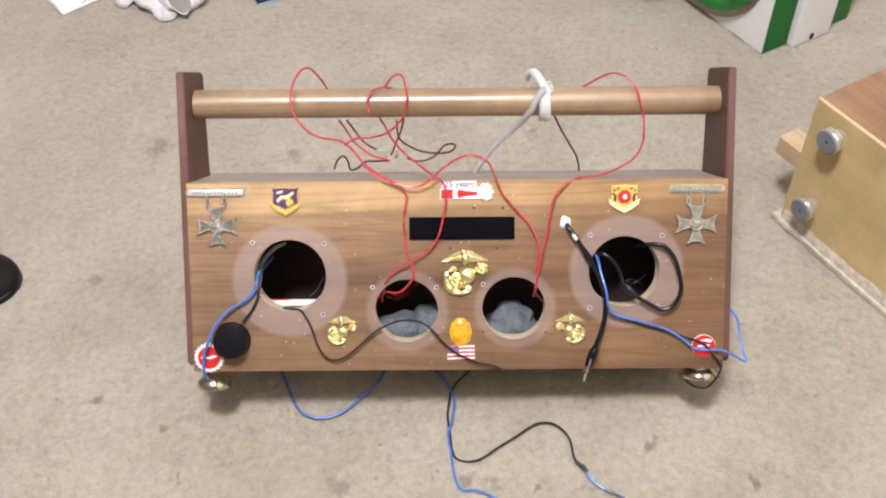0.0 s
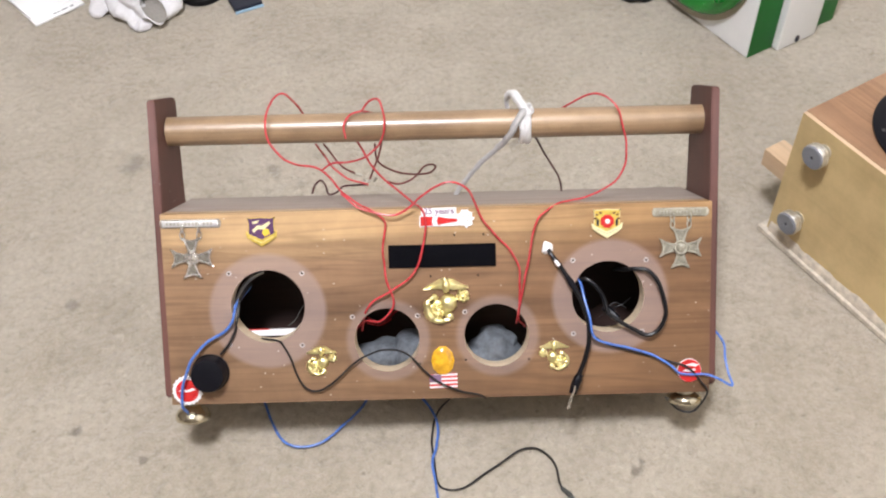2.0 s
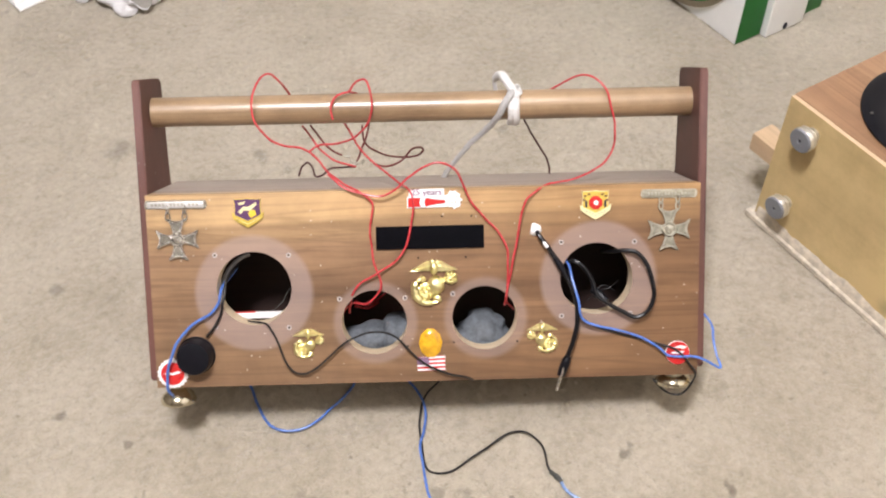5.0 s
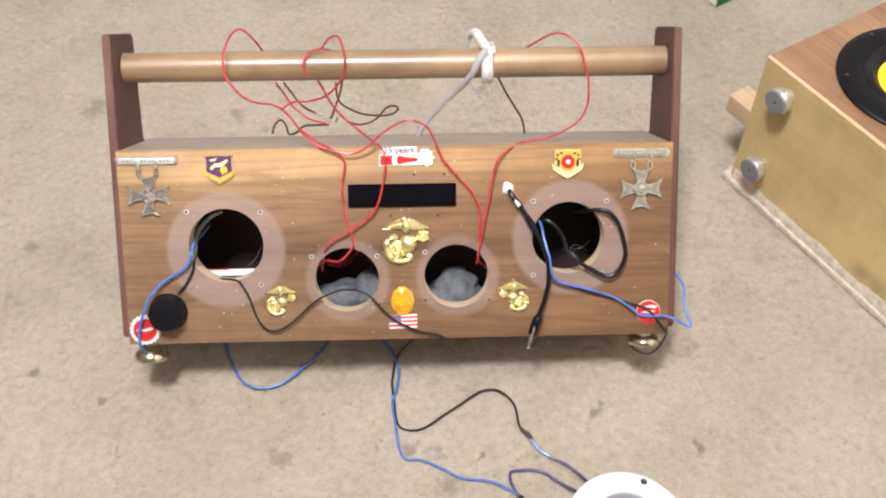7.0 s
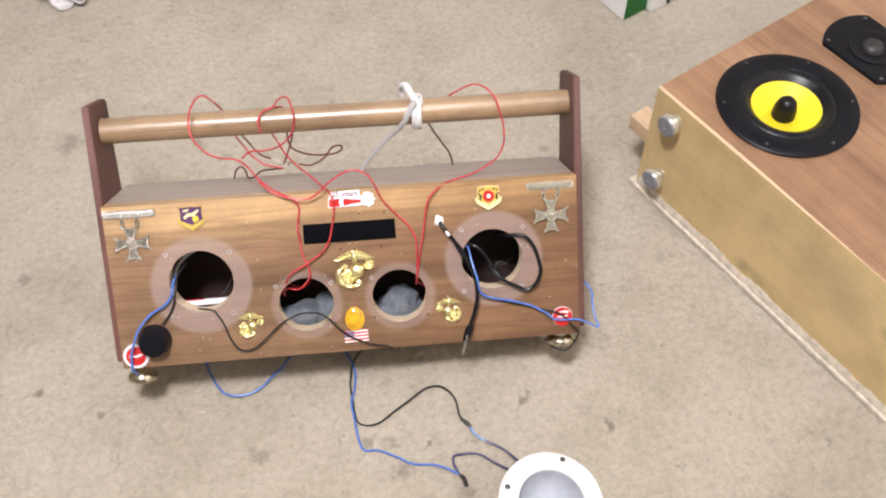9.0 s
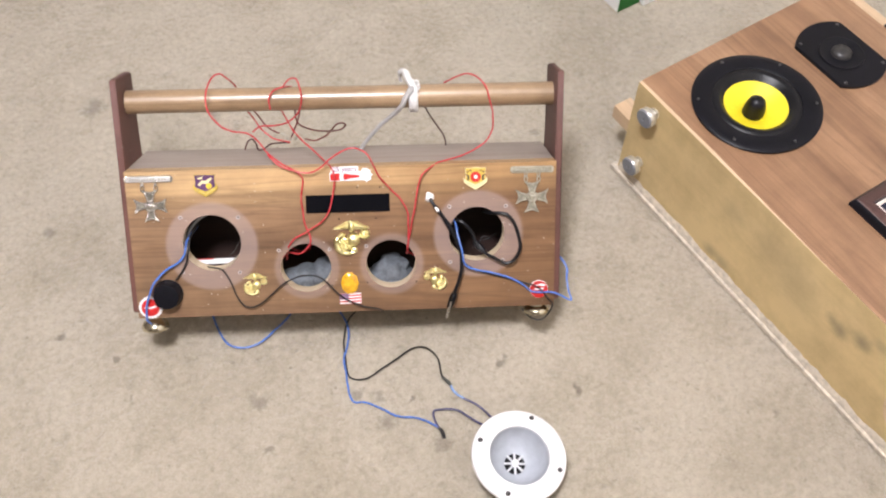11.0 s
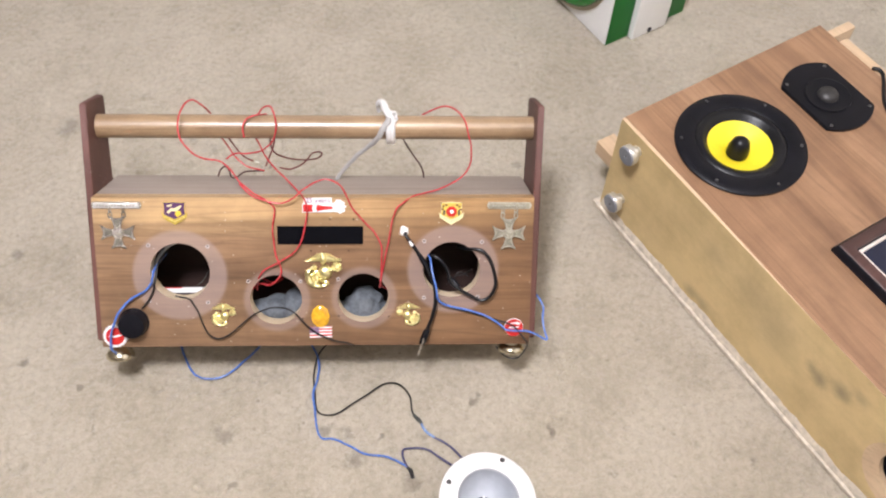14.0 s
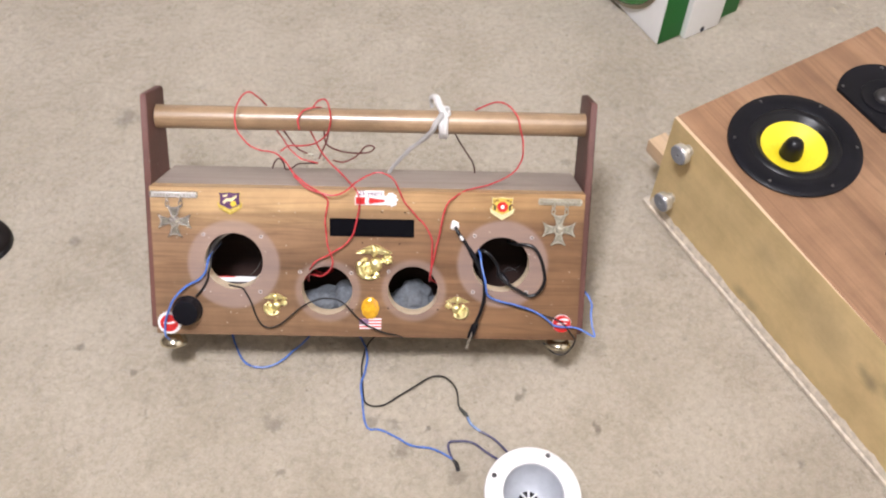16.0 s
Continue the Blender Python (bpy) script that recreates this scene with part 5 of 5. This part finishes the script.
cable = wire([(0.1124, 0.0040, 0.1579), (0.1154, -0.0060, 0.1523), (0.1234, -0.0080, 0.1402), (0.1324, -0.0090, 0.1261), (0.1414, -0.0100, 0.1119), (0.1474, -0.0110, 0.0998), (0.1524, -0.0120, 0.0816), (0.1534, -0.0120, 0.0613), (0.1494, -0.0120, 0.0431), (0.1444, -0.0120, 0.0279), (0.1403, -0.0120, 0.0158)], 0.0024, BLACK_RUBBER, "black audio cable with a jack plug hanging over the front", "audio_cable", BOX, "")
part("sleeve", tube([(0.1190, -0.0091, 0.1462), (0.1213, -0.0095, 0.1423), (0.1236, -0.0103, 0.1390)], [0.0012, 0.0020, 0.0022, 0.0014], 10, 3), WHITE, cable, "worn white patch on the sleeve")
part("sleeve", tube([(0.1314, -0.0090, 0.1281), (0.1354, -0.0090, 0.1220), (0.1404, -0.0100, 0.1130)], [0.0029, 0.0034, 0.0029], 10, 3), BLACK_PLASTIC, cable)
part("plug_body", tube([(0.1444, -0.0120, 0.0259), (0.1414, -0.0120, 0.0198), (0.1363, -0.0120, 0.0057)], [0.0036, 0.0046, 0.0046, 0.004], 14, 4), BLACK_PLASTIC, cable, "black plug body")
part("plug_stripe", tube([(0.1383, -0.0160, 0.0149), (0.1373, -0.0160, 0.0088), (0.1353, -0.0150, 0.0047)], 0.0011, 6, 3), SILVER, cable)
part("plug_tip", tube([(0.1363, -0.0120, 0.0057), (0.1343, -0.0120, -0.0014), (0.1323, -0.0120, -0.0085), (0.1323, -0.0120, -0.0106)], [0.0018, 0.0018, 0.0013, 0.0017, 0.0008], 12, 5), SILVER, cable, "pale metal jack tip")
wire([(0.1435, 0.0200, 0.1137), (0.1504, 0.0000, 0.1236), (0.1625, -0.0040, 0.1156), (0.1695, -0.0030, 0.1034), (0.1735, -0.0060, 0.0893), (0.1846, -0.0080, 0.0802), (0.1997, -0.0090, 0.0711), (0.2138, -0.0100, 0.0649), (0.2248, -0.0110, 0.0710), (0.2319, -0.0120, 0.0862), (0.2298, -0.0120, 0.1034), (0.2238, -0.0110, 0.1216), (0.2147, -0.0080, 0.1316), (0.2050, -0.0050, 0.1330), (0.1960, 0.0020, 0.1315), (0.1860, 0.0300, 0.1270)], 0.0022, BLACK_RUBBER, "thick black cable looping out of a cut-out", "cable")
wire([(0.1715, 0.0040, 0.0920), (0.1775, 0.0000, 0.0881), (0.1846, -0.0060, 0.0812)], [0.0040, 0.0044, 0.0038], BLACK_PLASTIC, "black cable strain sleeve", "cable_sleeve")
wire([(0.1366, 0.0280, 0.1324), (0.1464, 0.0040, 0.1204), (0.1494, -0.0080, 0.1047), (0.1534, -0.0150, 0.0868), (0.1564, -0.0150, 0.0695), (0.1645, -0.0110, 0.0602), (0.1816, -0.0080, 0.0549), (0.2067, -0.0070, 0.0476), (0.2238, -0.0060, 0.0404), (0.2390, -0.0060, 0.0311), (0.2501, -0.0060, 0.0219), (0.2712, -0.0060, 0.0208), (0.2864, -0.0060, 0.0166), (0.3035, -0.0040, 0.0073), (0.3014, 0.0000, 0.0183), (0.3001, 0.0100, 0.0353), (0.3019, 0.0200, 0.0440), (0.2988, 0.0240, 0.0520), (0.2905, 0.0360, 0.0627)], 0.0013, BLUE_WIRE, "blue wire over the front and past the side board")
wire([(0.1574, -0.0090, 0.0663), (0.1715, -0.0040, 0.0559), (0.2007, -0.0030, 0.0455), (0.2299, -0.0030, 0.0372), (0.2510, -0.0050, 0.0310), (0.2621, -0.0060, 0.0239), (0.2713, -0.0060, 0.0116), (0.2783, -0.0030, 0.0013), (0.2752, 0.0040, -0.0120), (0.2651, 0.0060, -0.0232), (0.2499, 0.0100, -0.0211), (0.2378, 0.0120, -0.0079)], 0.0011, BLACK_WIRE, "thin black wire round the foot")
wire([(-0.0778, 0.0550, 0.0764), (-0.0656, 0.0660, 0.0679), (-0.0554, 0.0740, 0.0715), (-0.0443, 0.0800, 0.0791)], 0.0011, RED_WIRE, "red wire end deep inside the box")
wire([(-0.0786, 0.0600, 0.0682), (-0.0654, 0.0720, 0.0636), (-0.0533, 0.0800, 0.0682)], 0.0011, RED_WIRE, "red wire end deep inside the box")
wire([(-0.1600, 0.0300, 0.0750), (-0.1519, 0.0340, 0.0818), (-0.1468, 0.0360, 0.0917), (-0.1418, 0.0340, 0.0977)], 0.0005, DARK_SPLICE, "thin bare wire strand inside the box")
wire([(-0.1580, 0.0320, 0.0699), (-0.1489, 0.0360, 0.0736), (-0.1428, 0.0360, 0.0856)], 0.0005, DARK_SPLICE, "thin bare wire strand inside the box")
wire([(0.1705, 0.0300, 0.0758), (0.1835, 0.0360, 0.0835), (0.1965, 0.0380, 0.0874), (0.2045, 0.0340, 0.0956)], 0.0006, BLACK_WIRE, "thin grey wire strand inside the box")
wire([(0.1785, 0.0360, 0.0755), (0.1885, 0.0400, 0.0894), (0.2015, 0.0380, 0.0833)], 0.0006, BLACK_WIRE, "thin grey wire strand inside the box")
wire([(-0.2154, 0.0300, 0.0904), (-0.2129, 0.0280, 0.1044), (-0.2064, 0.0280, 0.1184), (-0.1957, 0.0300, 0.1283), (-0.1851, 0.0360, 0.1329)], 0.0022, GREY_WIRE, "thick grey wire curving inside a cut-out")
# the white cord knotted on the handle
cord = thing("cord", BOX, "white cotton cord knotted round the wooden handle", "cord")
part("tail", tube([(0.0803, 0.0886, 0.2990), (0.0787, 0.0812, 0.3085), (0.0829, 0.0689, 0.3133), (0.0887, 0.0541, 0.3082), (0.0945, 0.0443, 0.2978), (0.0994, 0.0418, 0.2899)], [0.0026, 0.0040, 0.0050, 0.0046, 0.0042], 10, 5, 0.002), CORD, cord)
for x0, x1, r in ((0.0978, 0.1013, 0.0184), (0.0928, 0.0963, 0.0186)):
    loop = [(x0 + (x1 - x0) * k / 8, 0.0593 + r * math.cos(2 * math.pi * k / 8 + 2.4), 0.2822 + r * math.sin(2 * math.pi * k / 8 + 2.4)) for k in range(9)]
    part("turn", tube(loop, 0.0037, 10, 4, 0.0016), CORD, cord)
part("tail", tube([(0.1006, 0.0529, 0.2992), (0.0934, 0.0406, 0.2940), (0.0863, 0.0381, 0.2832), (0.0794, 0.0455, 0.2707), (0.0688, 0.0652, 0.2583), (0.0530, 0.0799, 0.2423), (0.0381, 0.0922, 0.2264), (0.0252, 0.1058, 0.2084), (0.0212, 0.1095, 0.1941)], [0.0040, 0.0038, 0.0034, 0.0028, 0.0026, 0.0028], 10, 5, 0.0015), plain("grey_cotton_cord", (0.52, 0.51, 0.50), 0.9, vary=0.15, scale=500, bump=0.6), cord)

# ---- wires on the carpet ----
HERE = Matrix()
Z = 0.0022
wire([(-0.2270, 0.0919, Z), (-0.2014, 0.0442, Z), (-0.1839, 0.0068, 0.003), (-0.1696, -0.0109, 0.004), (-0.1494, -0.0157, 0.003), (-0.1275, -0.0093, 0.004), (-0.1077, 0.0108, 0.004), (-0.0870, 0.0373, Z), (-0.0725, 0.0729, Z)], 0.0015, BLUE_WIRE, "blue wire bowed out on the carpet under the box", "wire", HERE)
wire([(-0.0587, 0.0835, Z), (-0.0242, 0.0527, Z), (-0.0058, 0.0257, 0.004), (-0.0005, 0.0027, 0.006), (-0.0021, -0.0192, 0.005), (-0.0059, -0.0359, 0.0045), (-0.0014, -0.0651, 0.004), (0.0032, -0.0904, 0.003), (0.0104, -0.1017, Z), (0.0244, -0.1025, Z), (0.0456, -0.1116, 0.003), (0.0698, -0.1237, Z), (0.0978, -0.1274, Z), (0.1169, -0.1365, 0.003), (0.1291, -0.1446, Z)], 0.0014, BLUE_WIRE, "blue wire trailing over the carpet to a splice", "wire", HERE)
wire([(0.0500, 0.0493, 0.050), (0.0310, 0.0441, 0.030), (0.0129, 0.0399, 0.012), (-0.0028, 0.0226, 0.004), (-0.0073, -0.0076, 0.003), (-0.0039, -0.0357, Z), (0.0005, -0.0607, Z), (0.0129, -0.0683, Z), (0.0306, -0.0646, 0.003), (0.0583, -0.0444, 0.004), (0.0829, -0.0263, 0.004), (0.0958, -0.0199, 0.004), (0.1118, -0.0218, 0.004), (0.1260, -0.0373, 0.004), (0.1304, -0.0590, 0.003), (0.1347, -0.0706, Z)], 0.0012, BLACK_WIRE, "black wire winding over the carpet", "wire", HERE)
wire([(0.1327, -0.0665, 0.003), (0.1388, -0.0737, 0.003), (0.1439, -0.0798, 0.003)], [0.0024, 0.0030, 0.0022], DARK_SPLICE, "twisted bare splice on the carpet", "splice", HERE, "")
wire([(0.1418, -0.0757, 0.003), (0.1459, -0.0850, 0.003), (0.1531, -0.0943, 0.003), (0.1612, -0.0993, 0.003)], 0.0018, GLINT_BLUE_WIRE, "blue wire length with painted glints next to the splice", "wire", HERE)
wire([(0.1602, -0.0994, 0.003), (0.1712, -0.1044, 0.003), (0.1834, -0.1136, 0.004), (0.1967, -0.1292, 0.006), (0.2052, -0.1457, 0.018)], 0.0016, INDIGO_WIRE, "dark wire running into the loose tweeter", "wire", HERE)
wire([(0.1294, -0.1480, 0.003), (0.1230, -0.1375, 0.003), (0.1187, -0.1240, 0.003), (0.1216, -0.1166, 0.003), (0.1385, -0.1153, 0.003), (0.1525, -0.1172, 0.003), (0.1647, -0.1264, 0.004), (0.1779, -0.1368, 0.006), (0.1923, -0.1501, 0.018)], 0.0016, INDIGO_WIRE, "dark blue-black wire bent to the loose tweeter", "wire", HERE)
wire([(0.1250, -0.1426, 0.003), (0.1294, -0.1470, 0.003), (0.1326, -0.1573, 0.003)], [0.0022, 0.0030, 0.0028], BLACK_WIRE, "taped dark splice on the carpet", "splice", HERE, "")
tagged(link_mesh("cable", tube([(0.8167, 0.4157, 0.1977), (0.8116, 0.4068, 0.2060), (0.8190, 0.4026, 0.2070), (0.8211, 0.3885, 0.2055), (0.8105, 0.3454, 0.2053), (0.8103, 0.3230, 0.2053), (0.8143, 0.3009, 0.2053), (0.8332, 0.2629, 0.2053)], 0.0030, 8, 6), BLACK_RUBBER), "black cable lying over the speaker cabinet", "cable")

# ---- things on the carpet round about ----
carton = thing("carton", pose(0.4669, 0.6614, 0.0, 0, 0, 31.7), "white and green printed carton standing on the carpet", "carton")
part("body", boxed((0.0, 0.0, 0.0), (0.184, 0.34, 0.30), 0.002), BOX_WHITE, carton)
part("green_face", boxed((0.0015, -0.0012, 0.0005), (0.1825, 0.0, 0.2985), 0.0004), GREEN, carton, "green printed side")
part("flap", boxed((0.0505, -0.0147, 0.001), (0.1300, -0.0014, 0.2985), 0.002), BOX_WHITE, carton, "white raised panel")
part("dot", plate(circle(0.0895, 0.0090, 0.0044, 16, 0.0060), -0.0145, -0.0158), DARK_CARD, carton)
SIDE = pose(-0.0002, 0.1370, 0.1500, 0, -90, 0)
part("beige_disc", turned([(0.0, 0.0), (0.1340, 0.0), (0.1335, 0.0012), (0.0, 0.0012)], 72, pose(-0.0002, 0.150, 0.136, 0, -90, 0)), plain("beige_print", (0.48, 0.42, 0.34), 0.6, vary=0.06), carton, "beige printed disc")
wheel = part("green_wheel", turned([(0.096, 0.0016), (0.121, 0.0016), (0.1250, 0.006), (0.1250, 0.016), (0.120, 0.0215), (0.113, 0.0230), (0.103, 0.0205), (0.0985, 0.015), (0.096, 0.0016)], 80, SIDE), GREEN_PLASTIC, carton, "raised round green plastic wheel with cut-outs")
part("backing", turned([(0.0, 0.0014), (0.0955, 0.0014), (0.0955, 0.0024), (0.0, 0.0024)], 48, SIDE), DARK_CARD, wheel)
part("hub", turned([(0.0, 0.0026), (0.036, 0.0026), (0.036, 0.016), (0.030, 0.020), (0.0, 0.020)], 48, SIDE), GREEN_PLASTIC, wheel)
for k in range(6):
    bm = bmesh.new()
    wedge = [[bm.verts.new(SIDE @ Vector((r * math.cos(a), r * math.sin(a), h))) for r, a in [(0.034, k * math.pi / 3 - 0.55), (0.034, k * math.pi / 3), (0.034, k * math.pi / 3 + 0.55)] + [(0.0975, k * math.pi / 3 + 0.30 - 0.1 * i) for i in range(7)]] for h in (0.0026, 0.0155)]
    n = len(wedge[0])
    bm.faces.new(wedge[0][::-1]), bm.faces.new(wedge[1])
    for i in range(n):
        bm.faces.new((wedge[0][i], wedge[0][(i + 1) % n], wedge[1][(i + 1) % n], wedge[1][i]))
    part("web", bm, GREEN_PLASTIC, wheel)
part("boss", turned([(0.0, 0.0), (0.0085, 0.0), (0.0075, 0.010), (0.005, 0.011), (0.0045, 0.006), (0.0, 0.006)], 20, pose(-0.0195, 0.0560, 0.0860, 0, -90, 0)), GREEN_PLASTIC, wheel)
part("red_mark", boxed((-0.0040, 0.098, 0.078), (-0.0028, 0.118, 0.120), 0.0004), RED, wheel, "red patch behind a cut-out")
strap = tagged(link_mesh("strap", tube([(0.2923, 0.8228, 0.006), (0.3052, 0.8157, 0.007), (0.3229, 0.8138, 0.007), (0.3364, 0.8198, 0.008), (0.3459, 0.8409, 0.012), (0.3483, 0.8759, 0.020), (0.3409, 0.9159, 0.030)], [0.0075, 0.0065, 0.0055, 0.0045, 0.0040], 8, 6, 0.003), BLACK_RUBBER), "black tangled strap lying on the carpet", "strap")
part("loop", tube([(0.3011, 0.8258, 0.008), (0.3087, 0.8439, 0.012), (0.3203, 0.8519, 0.014), (0.3258, 0.8710, 0.016), (0.3116, 0.8961, 0.018)], [0.0070, 0.0090, 0.0110, 0.0120, 0.0100], 8, 6, 0.005), BLACK_RUBBER, strap)
bag = thing("paper_bag", pose(-0.6828, 0.7809, 0.0, 0, 0, 43.3), "flat white paper bag with a folded edge on the carpet", "paper bag")
for x0, x1, y0, z0, z1, turn in ((0.0, 0.090, -0.006, 0.0, 0.0035, 0.0), (0.002, 0.080, 0.009, 0.0037, 0.0075, 2.5)):
    bm = boxed((x0, y0, z0), (x1, 0.205, z1), 0.0006)
    bmesh.ops.subdivide_edges(bm, edges=bm.edges, cuts=5, use_grid_fill=True)
    for v in bm.verts:
        v.co.z += 0.004 * max(0, noise.noise(v.co * 18) + 0.2) * (v.co.y > 0.02)
    part("sheet", bm, PAPER, bag, "", pose(0, 0, 0, 0, 0, turn))
for k, n in enumerate((0.006, 0.004, 0.007, 0.003, 0.006)):
    part("print_bar", boxed((0.036 + 0.0078 * k, 0.0005, 0.0034), (0.036 + 0.0078 * k + n, 0.0024, 0.0040)), DARK_CARD, bag)


def sleeve(bm, points, radii, flat, slant, band=None, n=40, steps=10):
    """A soft creased tube of cloth lying on the carpet; slant opens its end obliquely, otherwise the end closes."""
    line = smooth_line(points, steps)
    m = len(line) - 1
    rings = []
    ahead = Vector((1, 0, 0))

    def ring(p, ahead, r, k, inside=0.0):
        side = Vector((-ahead.y, ahead.x, 0)).normalized()
        out = []
        for i in range(n):
            a = 2 * math.pi * i / n
            q = p + side * (r * math.cos(a)) + Vector((0, 0, flat * r * math.sin(a)))
            if slant:
                q -= ahead * slant * (math.sin(a) * 0.6 - 0.4) * k ** 3
            fold = abs(noise.noise(q * 21 + Vector((4, 7, 1)))) + 0.5 * abs(noise.noise(q * 47 + Vector((1, 2, 9))))
            q += (q - p).normalized() * (0.015 * (0.30 - fold) * (0.5 if inside else 1.0))
            q.z = max(q.z, 0.0008 + inside)
            out.append(bm.verts.new(q))
        return out

    def join(a, b, mat):
        for i in range(n):
            bm.faces.new((a[i], a[(i + 1) % n], b[(i + 1) % n], b[i])).material_index = mat

    for j, p in enumerate(line):
        k = j / m
        f = k * (len(radii) - 1)
        i = min(int(f), len(radii) - 2)
        r = radii[i] + (radii[i + 1] - radii[i]) * (f - i)
        ahead = (line[min(j + 1, m)] - line[max(j - 1, 0)]).normalized()
        rings.append(ring(p, ahead, r, k))
    for j, (a, b) in enumerate(zip(rings, rings[1:])):
        join(a, b, 1 if band and band[0] <= j / m < band[1] else 0)
    bm.faces.new(rings[0][::-1])
    if slant:
        last = rings[-1]
        # the white cloth turns grey inside the opening: shade put into the colour
        for depth, shrink in ((0.0, 0.90), (0.012, 0.84), (0.045, 0.6)):
            now = ring(line[-1] - ahead * depth, ahead, radii[-1] * shrink, 1.0, 0.002)
            join(last, now, 1 if shrink < 0.9 else 0)
            last = now
        bm.faces.new(last).material_index = 1
    else:
        bm.faces.new(rings[-1])


bm = bmesh.new()
sleeve(bm, [(-0.530, 0.985, 0.036), (-0.528, 0.90, 0.038), (-0.522, 0.850, 0.037), (-0.508, 0.812, 0.038), (-0.483, 0.786, 0.033)], [0.047, 0.052, 0.048, 0.034, 0.0205], 0.74, 0.034)
sleeve(bm, [(-0.535, 0.860, 0.026), (-0.525, 0.820, 0.023), (-0.507, 0.792, 0.017), (-0.494, 0.772, 0.009), (-0.487, 0.763, 0.006)], [0.040, 0.042, 0.034, 0.022, 0.008], 0.55, 0.0)
sleeve(bm, [(-0.450, 0.985, 0.030), (-0.463, 0.90, 0.032), (-0.468, 0.850, 0.029), (-0.464, 0.815, 0.021), (-0.464, 0.790, 0.014), (-0.466, 0.780, 0.010)], [0.030, 0.034, 0.033, 0.028, 0.018, 0.005], 0.80, 0.0, (0.42, 0.50))
sleeve(bm, [(-0.553, 0.885, 0.030), (-0.567, 0.850, 0.026), (-0.575, 0.822, 0.020), (-0.580, 0.803, 0.012), (-0.581, 0.796, 0.008)], [0.022, 0.026, 0.021, 0.013, 0.004], 0.85, 0.0)
tagged(link_mesh("cloth", bm, [CLOTH, GREY_CLOTH]), "crumpled white cotton garment with an open sleeve lying on the carpet", "cloth")


def shoe(m, label, upper):
    """A low shoe with its toe towards -y of its own frame: a rounded upper on a thin sole."""
    ob = thing("shoe", m, label, "shoe")

    def half(y):
        t = min(1.0, max(0.0, y / 0.27))
        return 0.047 * math.sqrt(max(0.0, 1 - (1 - min(1, t * 3.6)) ** 2.2)) * (1 - 0.18 * math.sin(math.pi * min(1, max(0, (t - 0.3) / 0.7)))) * (1 if t < 0.86 else math.sqrt(max(0.0, 1 - ((t - 0.86) / 0.14) ** 2)))

    for name, low, high, grow, mat in (("sole", 0.0, 0.011, 1.04, BLACK_RUBBER), ("upper", 0.0112, 0.0, 1.0, upper)):
        bm = bmesh.new()
        rows = []
        for i in range(1, 36):
            y = 0.27 * (i / 36) ** 1.7
            w = half(y) * grow
            top = high or 0.0112 + 0.034 * math.sqrt(min(1, y / 0.07)) * (1.0 - 0.15 * min(1, y / 0.07)) + 0.008 * min(1, y / 0.12) + 0.030 * max(0, min(1, (y - 0.10) / 0.10))
            row = []
            for k in range(13):
                a = math.pi * k / 12
                row.append(bm.verts.new((w * math.cos(a) * (1 if high else 1 - 0.1 * math.sin(a)), y, low + (top - low) * math.sin(a) ** (0.25 if high else 0.75))))
            rows.append(row)
        for a, b in zip(rows, rows[1:]):
            for k in range(12):
                bm.faces.new((a[k], a[k + 1], b[k + 1], b[k]))
            bm.faces.new((a[12], a[0], b[0], b[12]))
        bm.faces.new(rows[0]), bm.faces.new(rows[-1][::-1])
        part(name, bm, mat, ob)


shoe(pose(-0.4190, 0.826, 0.0, 0, 0, -3.6), "dark brown leather shoe standing beside the cloth", DARK_LEATHER)
shoe(pose(-0.6093, 0.8634, 0.0, 0, 0, 7.9), "dark navy shoe standing between bag and cloth", DARK_CARD)
shoe(pose(-0.5569, 0.1825, 0.0, 0, 0, 94.5), "dark shoe with rounded toe on the carpet", DARK_LEATHER)
case = thing("card_case", pose(-0.3352, 0.8300, 0.0, 0, 0, 27.0), "small black card case with a pale blue edge", "case")
part("body", boxed((-0.0255, -0.0180, 0.0), (0.0230, 0.0240, 0.009), 0.0015), DARK_CARD, case)
part("edge", boxed((-0.0258, -0.0212, 0.0), (0.0240, -0.0182, 0.0040), 0.0008), BLUE_TAPE, case, "pale blue edge")
